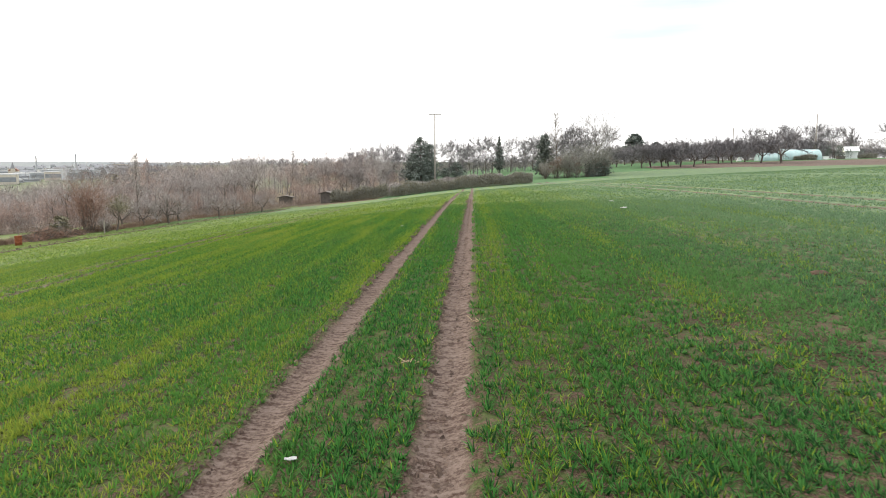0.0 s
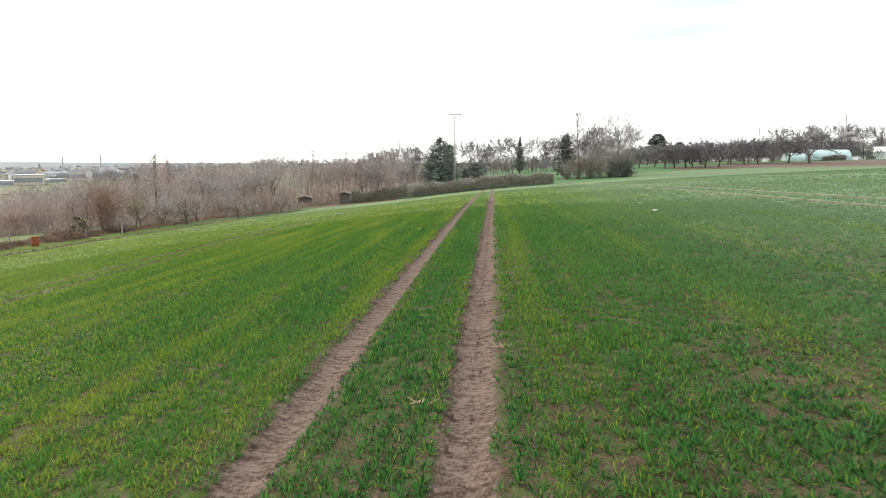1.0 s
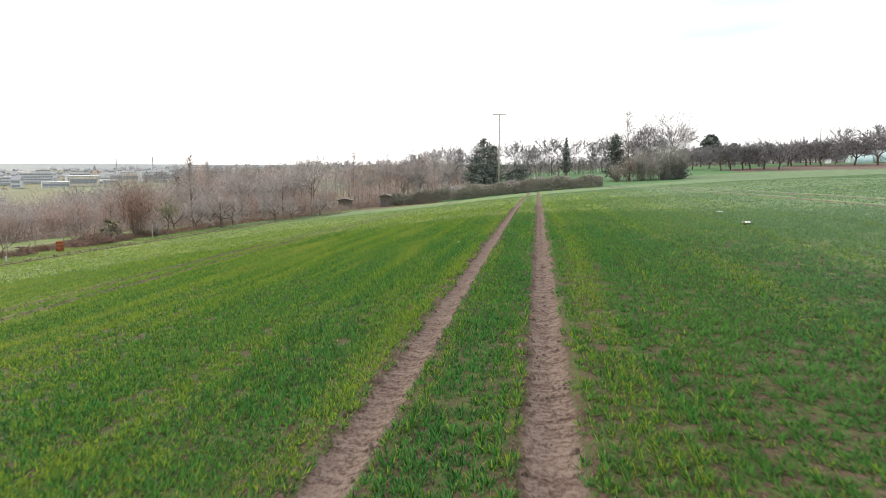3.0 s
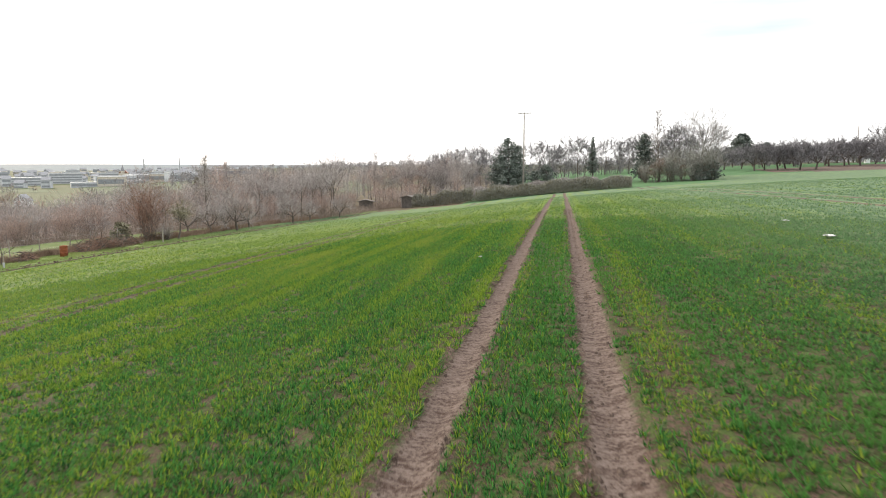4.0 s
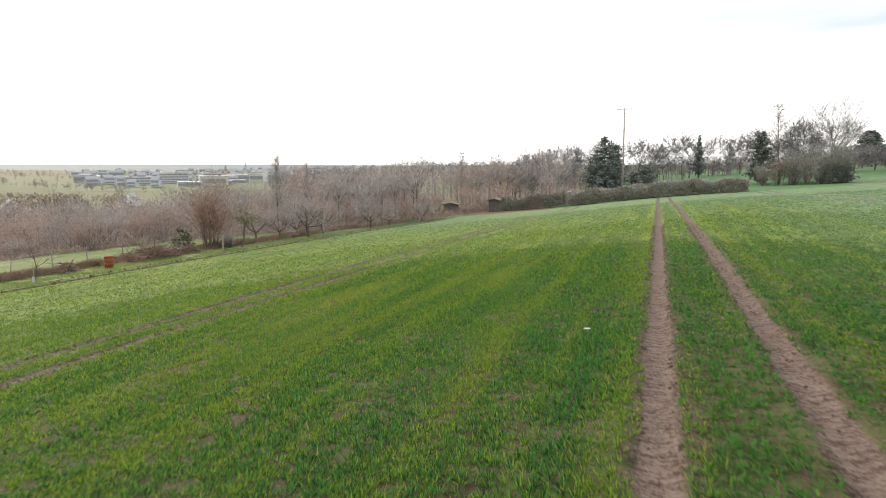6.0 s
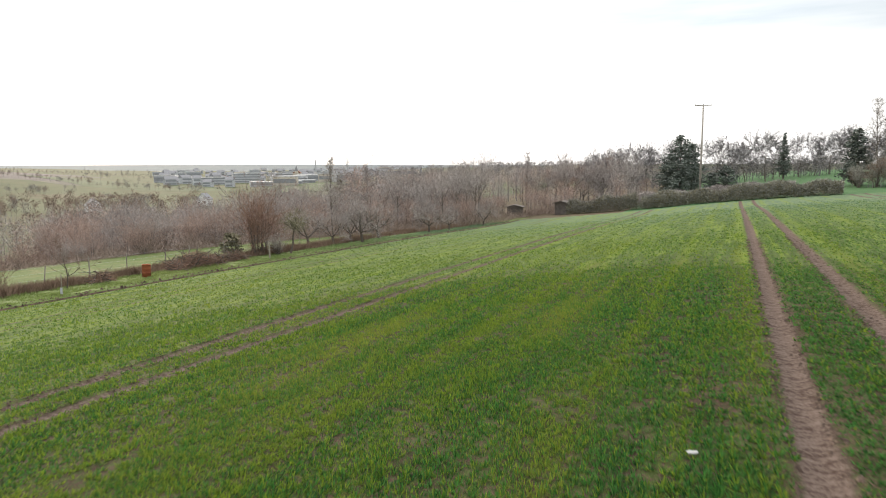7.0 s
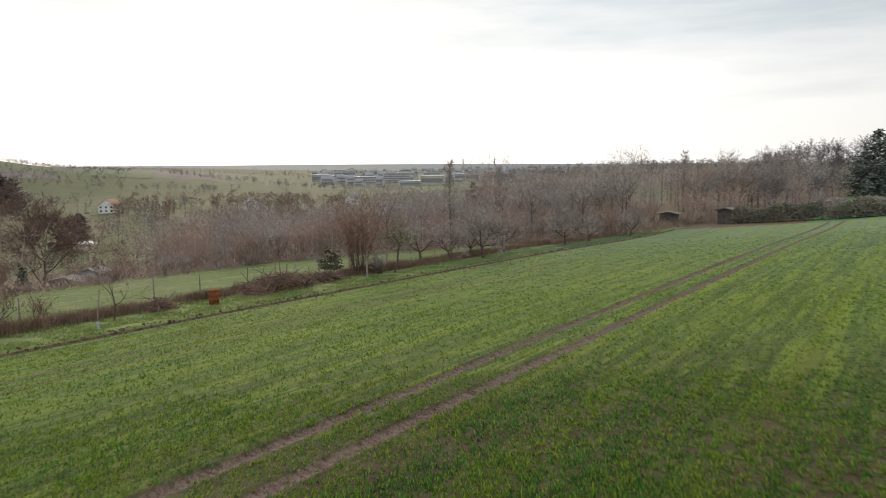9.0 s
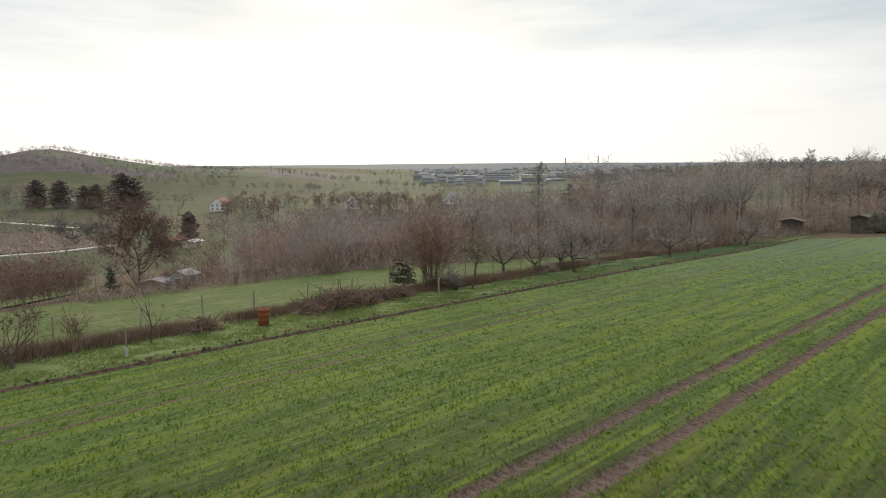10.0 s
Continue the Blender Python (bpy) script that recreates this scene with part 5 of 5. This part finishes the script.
def ridge_spots():
    rng = random.Random(35)
    out = []
    for k in range(900):
        a, d = rng.uniform(58, 84), rng.uniform(800, 1100)
        out.append((*polar(a, d), rng.uniform(3.5, 7), rng.choice((0, 1, 0))))
    # hedgerows along the field bounds of the far slopes
    for k in range(11):
        a, d = rng.uniform(42, 62), rng.uniform(1000, 1900)
        step, turn, size = rng.uniform(0.22, 0.4), rng.uniform(-14, 14), rng.uniform(5, 9)
        for n in range(rng.randint(16, 34)):
            out.append((*polar(a + n * step, d + n * turn + rng.gauss(0, 5)), size * rng.uniform(0.7, 1.2), rng.choice((0, 1, 0))))
    for k in range(300):
        a, d = rng.uniform(8, 31), rng.uniform(620, 1250)
        out.append((*polar(a, d), rng.uniform(11, 17), 0))
    for k in range(160):
        a, d = rng.uniform(26, 50), rng.uniform(1100, 2600)
        out.append((*polar(a, d), rng.uniform(7, 12), 0))
    return out


far_wood("ridge_woods", "bare woods on the far ridges and hills", ridge_spots(), 9, [M_TWIG_MID, M_TWIG_BROWN, M_NEEDLE, M_TWIG_DARK], twigs=64, width=0.34)


# the town: flat-roofed and gabled blocks
def town_block(name, x, y, turn, w, d, h, wall, label, gable=False, storeys=3, group="buildings of the town"):
    ob = root(name, x, y, turn, label=label, category="building", group=group)
    part("wall", box(-w / 2, w / 2, -d / 2, d / 2, -6.0, h), wall, ob)
    if gable:
        bm = bmesh.new()
        r = h + min(w, d) * 0.4
        v = [bm.verts.new(c) for c in ((-w / 2 - 0.4, -d / 2 - 0.4, h + 0.02), (w / 2 + 0.4, -d / 2 - 0.4, h + 0.02), (w / 2 + 0.4, d / 2 + 0.4, h + 0.02), (-w / 2 - 0.4, d / 2 + 0.4, h + 0.02),
                                       (-w / 2, 0, r), (w / 2, 0, r))]
        for f in ((3, 2, 1, 0), (0, 1, 5, 4), (2, 3, 4, 5), (1, 2, 5), (3, 0, 4)):
            bm.faces.new([v[i] for i in f])
        part("roof", bm, M_ROOFG , ob)
    else:
        part("roof", box(-w / 2 - 0.3, w / 2 + 0.3, -d / 2 - 0.3, d / 2 + 0.3, h, h + 0.5), M_GREY, ob)
    for s in range(storeys):
        z0 = (s + 0.3) * h / storeys
        z1 = z0 + 0.45 * h / storeys
        part("window_band", box(-w / 2 + 1, w / 2 - 1, -d / 2 - 0.12, -d / 2 - 0.02, z0, z1), M_BAND, ob)
    return ob


def build_town():
    rng = random.Random(44)
    # the large white office block and its neighbours
    x, y = polar(38.2, 1240)
    town_block("office_building", x, y, 42, 46, 18, 15.5, M_PALE, "large white office building with dark window bands", storeys=4)
    x, y = polar(40.6, 1160)
    town_block("office_building", x, y, 42, 52, 20, 11.0, M_PALE, "low pale office building with grey window rows", storeys=3)
    x, y = polar(43.0, 1240)
    town_block("factory_hall", x, y, 42, 50, 30, 9.0, M_GREY, "long grey factory hall", storeys=1)
    for k in range(4):
        x, y = polar(36.9 - k * 1.1, 1010 + k * 30)
        town_block("factory_hall", x, y, 40, rng.uniform(26, 44), 24, rng.uniform(5, 7.5), M_PALE, "low white factory hall", storeys=1)
    for k in range(120):
        a, d = rng.uniform(25, 44.5), rng.uniform(1000, 2600)
        x, y = polar(a, d)
        big = rng.random() < 0.3
        wall = rng.choice((M_PALE, M_PALE, M_BEIGE, M_GREY))
        if big:
            town_block("factory_hall", x, y, rng.uniform(20, 60), rng.uniform(30, 60), rng.uniform(20, 30), rng.uniform(7, 13), wall, "flat-roofed hall in the town", storeys=1)
        else:
            town_block("town_house", x, y, rng.uniform(0, 90), rng.uniform(11, 18), rng.uniform(10, 13), rng.uniform(6, 12), wall, "pale gabled house in the town", gable=True, storeys=2)
    # church
    x, y = polar(34.4, 1500)
    ob = root("church", x, y, 30, label="church with a tall pointed steeple in the town", category="church")
    part("nave", box(-8, 8, -14, 14, -5, 11), M_BEIGE, ob)
    part("tower", box(-3.5, 3.5, -21, -14, -5, 15), M_BEIGE, ob)
    bm = bmesh.new()
    bmesh.ops.create_cone(bm, cap_ends=True, segments=4, radius1=5.2, radius2=0.1, depth=12, matrix=Matrix.Translation((0, -17.5, 21)) @ Matrix.Rotation(radians(45), 4, "Z"))
    part("spire", bm, M_ROOFG, ob)
    bm = bmesh.new()
    v = [bm.verts.new(c) for c in ((-8.4, -14, 11), (8.4, -14, 11), (8.4, 14.4, 11), (-8.4, 14.4, 11), (0, -14, 18), (0, 14.4, 18))]
    for f in ((3, 2, 1, 0), (0, 1, 4), (2, 3, 5), (1, 2, 5, 4), (3, 0, 4, 5)):
        bm.faces.new([v[i] for i in f])
    part("roof", bm, M_ROOF, ob)
    # chimneys
    for a, d, h in ((33.0, 1700, 38), (30.5, 1900, 42)):
        x, y = polar(a, d)
        ob = root("factory_chimney", x, y, label="slim tall factory chimney in the town", category="chimney")
        part("shaft", rod((0, 0, -3), (0, 0, h), 2.0, 1.3, 12), M_GREY, ob)


build_town()
# ---------------------------------------------------------------- crop, grass and soil on the ground
def vnoise(x, y, scale, seed):
    """Smooth noise between 0 and 1 on a plane."""
    g = np.random.RandomState(seed).uniform(0, 1, (256, 256))
    u, v = np.asarray(x) / scale + 60.3, np.asarray(y) / scale + 60.7
    i, j = np.floor(u).astype(int), np.floor(v).astype(int)
    s, t = u - i, v - j
    s, t = s * s * (3 - 2 * s), t * t * (3 - 2 * t)
    i, j, i1, j1 = i % 256, j % 256, (i + 1) % 256, (j + 1) % 256
    return (g[i, j] * (1 - s) + g[i1, j] * s) * (1 - t) + (g[i, j1] * (1 - s) + g[i1, j1] * s) * t


def blades(x, y, count, height, width, spread, lean, rng):
    """Triangular leaf blades in tufts at (x, y)."""
    n = len(x)
    a = rng.uniform(0, 2 * np.pi, (n, count))
    r = spread * np.sqrt(rng.uniform(0, 1, (n, count)))
    bx, by = x[:, None] + np.cos(a) * r, y[:, None] + np.sin(a) * r
    z = ground_z(x, y) + rut_depth(x, y) - 0.003
    h = height[:, None] * rng.uniform(0.55, 1.1, (n, count))
    tilt = rng.uniform(0.25, lean, (n, count))
    ln, h = h * np.sin(tilt), h * np.cos(tilt)
    b = np.stack([bx, by, np.broadcast_to(z[:, None], bx.shape)], -1)
    tip = b + np.stack([np.cos(a) * ln, np.sin(a) * ln, h], -1)
    t = a + rng.uniform(0.6, 2.5, (n, count))
    w = np.broadcast_to(np.asarray(width).reshape(-1, 1), bx.shape) * rng.uniform(0.7, 1.3, (n, count))
    s = np.stack([np.cos(t) * w, np.sin(t) * w, 0 * w], -1)
    return np.stack([b - s, b + s, tip], 2).reshape(-1, 3)


RUTS = [(t + g, 0.25 if k else 0.1) for k, t in enumerate(TRAMS) for g in (0, GAUGE)]


def crop_zone(x0, x1, y0, y1, step, rng):
    """Seed places on drill rows, thinned by patches, none in the wheel tracks."""
    row = 0.145
    k = np.arange(math.ceil(x0 / row), math.floor(x1 / row))
    m = int((y1 - y0) / step)
    x = np.repeat(k * row, m) + rng.normal(0, 0.02 if step < 0.08 else 0.045, len(k) * m)
    y = np.tile(y0 + (np.arange(m) + 0.5) * step, len(k)) + np.repeat(rng.uniform(0, step, len(k)), m) + rng.normal(0, 0.28 * step, len(x))
    keep = 0.80 + 1.3 * (vnoise(x, y, 0.14, 4) - 0.5) + 0.45 * (vnoise(x, y * 0.7, 0.3, 1) - 0.5)
    keep += 0.25 * (vnoise(x, y * 0.08, 0.5, 3) - 0.5) + 0.15 * (vnoise(x, y, 1.6, 2) - 0.5)
    for c, w in RUTS:
        u = np.abs(x - c + 0.10 * (vnoise(y, y * 0, 0.6, int(c * 7) % 50 + 60) - 0.5))
        keep = np.where(u < w, 0.0, np.where(u < w + 0.13, keep * 0.55, keep))
    # thin drill rows beside the wheel track
    keep = np.where((x > 0.02) & (x < 0.5), keep * 0.75, keep)
    ok = rng.uniform(0, 1, len(x)) < keep
    return x[ok], y[ok]


def yellow_share(x, y):
    s = np.zeros_like(x)
    for c in BANDS:
        s = np.maximum(s, np.exp(-((x + 0.5 * (vnoise(x * 0, y, 4.0, 8) - 0.5) - c) / 0.30) ** 2))
    s = s * np.clip(vnoise(x, y * 0.5, 2.4, 5) * 1.6 - 0.1, 0.35, 1)
    streak = np.clip(vnoise(x, y * 0.06, 0.38, 6) * 1.3 - 0.45, 0, 1)
    return np.clip(s * 0.7 + streak * 0.7, 0, 1) * np.clip(0.9 - 0.08 * x, 0.55, 1.0) + 0.40 * np.clip(-x / 8, 0, 1)


def off_line(x, y):
    """Distance from the line that the flight follows over the field."""
    p, q = np.array([0.0, 0.0]), np.array([-9.0, 42.0])
    d = q - p
    s = np.clip(((x - p[0]) * d[0] + (y - p[1]) * d[1]) / (d @ d), 0, 1)
    return np.hypot(x - p[0] - s * d[0], y - p[1] - s * d[1])


def build_crop():
    rng = np.random.RandomState(77)
    V, K = [], []
    for lo, hi, step, count, tall, wide, spread in ((0, 4.2, 0.042, 13, 0.098, 0.0090, 0.048), (4.2, 9, 0.048, 8, 0.098, 0.0130, 0.056),
                                                    (9, 18, 0.080, 6, 0.098, 0.020, 0.08), (18, 42, 0.30, 4, 0.10, 0.030, 0.13), (42, 110, 1.1, 5, 0.085, 0.05, 0.25)):
        x, y = crop_zone(max(-37.2, -9 - hi), min(75.0, hi), 1.5 if lo < 18 else -14.0, min(170.0, 44 + 2 * hi), step, rng)
        ok = (y < 139.5) & (x < 27.5) | (x > 28.5) & (y < 168 - 0.2 * np.maximum(x - 46, 0))
        x, y = x[ok], y[ok]
        d = np.abs(np.where(y > 34, off_line(x, y) + 0.5 * (y - 34), off_line(x, y)) + rng.normal(0, 0.11 * hi, len(x)))
        # thinner behind the start
        d = np.where(y > 2.2 + 0.66 * np.abs(x), d, np.maximum(d, 20.0))
        ok = (d >= lo) & (d < hi) & ((y > 2.2 + 0.66 * np.abs(x)) | (rng.uniform(0, 1, len(x)) < 0.3))
        x, y = x[ok], y[ok]
        # more yellow blades in the outer zones: hazy, grazing brightness put into the colour
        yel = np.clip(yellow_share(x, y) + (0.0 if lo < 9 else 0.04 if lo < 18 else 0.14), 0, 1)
        h = tall * (0.7 + 0.5 * vnoise(x, y, 1.1, 7)) * rng.uniform(0.75, 1.2, len(x))
        V.append(blades(x, y, count, h, np.full(len(x), wide), spread, 1.42, rng))
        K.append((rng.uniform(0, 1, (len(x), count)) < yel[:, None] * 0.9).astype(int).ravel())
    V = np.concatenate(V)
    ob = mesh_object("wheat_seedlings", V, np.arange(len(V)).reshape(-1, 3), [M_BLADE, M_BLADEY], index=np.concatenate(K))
    return tagged(ob, "short green winter wheat in drill rows, yellowish in strips", "crop", kind="stuff")


build_crop()


def build_clods():
    """Lumps of torn soil along the wheel tracks and the edge furrow."""
    rng = np.random.RandomState(31)
    base = np.array([[1, 0, -0.5], [-1, 0, -0.5], [0, 1, -0.5], [0, -1, -0.5], [0.3, 0.2, 0.9], [-0.3, -0.1, 0.8]], float)
    tri = np.array([[0, 2, 4], [2, 1, 5], [1, 3, 5], [3, 0, 4], [2, 5, 4], [3, 4, 5]])
    P, S = [], []
    for c, side in [(-2.05, -0.25), (-2.05, 0.24), (-0.25, -0.26), (-0.25, 0.0), (-16.9, -0.26), (-16.9, 0.2), (-15.1, -0.25), (-15.1, 0.2)]:
        m = 2300 if c > -10 else 900
        y = rng.uniform(3 if c > -10 else 18, 62 if c > -10 else 85, m)
        P.append(np.stack([c + side + rng.normal(0, 0.055 if side else 0.12, m), y], -1))
        S.append(0.011 + 0.030 * rng.uniform(0, 1, m) ** 3)
    m = 2600
    y = rng.uniform(40, 135, m)
    P.append(np.stack([FIELD_LEFT + rng.normal(-0.15, 0.32, m), y], -1))
    S.append(0.03 + 0.09 * rng.uniform(0, 1, m) ** 2.5)
    m = 2200
    x = rng.uniform(-12, 9, m)
    y = rng.uniform(3, 40, m)
    P.append(np.stack([x, y], -1))
    S.append(0.008 + 0.02 * rng.uniform(0, 1, m) ** 3)
    P, S = np.concatenate(P), np.concatenate(S)
    z = ground_z(P[:, 0], P[:, 1]) + rut_depth(P[:, 0], P[:, 1])
    c = np.concatenate([P, (z + S * 0.25)[:, None]], 1)
    V = c[:, None] + base[None] * S[:, None, None] * rng.uniform(0.6, 1.4, (len(c), 6, 1)) * np.array([1, 1.2, 0.7])
    F = tri[None] + 6 * np.arange(len(c))[:, None, None]
    ob = mesh_object("soil_clods", V.reshape(-1, 3), F.reshape(-1, 3), M_CLOD)
    return tagged(ob, "crumbled brown soil clods along the wheel tracks", "soil", kind="stuff")


build_clods()


def build_verge():
    """Grass of the verge and the pasture, and the dry stalks along the fence."""
    rng = np.random.RandomState(55)
    n = 22000
    y = rng.uniform(42, 135, n)
    x = rng.uniform(-43.4, FIELD_LEFT - 0.35, n)
    h = 0.06 + 0.13 * vnoise(x, y, 1.2, 9) ** 1.5
    V = blades(x, y, 4, h, np.full(n, 0.024), 0.12, 0.8, rng)
    ob = mesh_object("verge_grass", V, np.arange(len(V)).reshape(-1, 3), M_BLADEG)
    tagged(ob, "bright green rough grass on the field's verge", "grass", kind="stuff")
    n = 24000
    y = rng.uniform(44, 132, n)
    x = -44.0 + rng.normal(0, 0.55, n) + 0.5 * np.sin(y / 6)
    dense = vnoise(y, y * 0, 2.6, 12)
    ok = rng.uniform(0, 1, n) < np.clip(dense * 1.8 - 0.2, 0.05, 1)
    x, y = x[ok], y[ok]
    h = (0.35 + 0.75 * vnoise(y, x, 2.0, 13)) * rng.uniform(0.6, 1.1, len(x))
    V = blades(x, y, 4, h, np.full(len(x), 0.014), 0.14, 0.6, rng)
    ob = mesh_object("dry_stalks", V, np.arange(len(V)).reshape(-1, 3), M_WEED)
    tagged(ob, "dead brown grass stalks along the wire fence", "grass", kind="stuff")


build_verge()
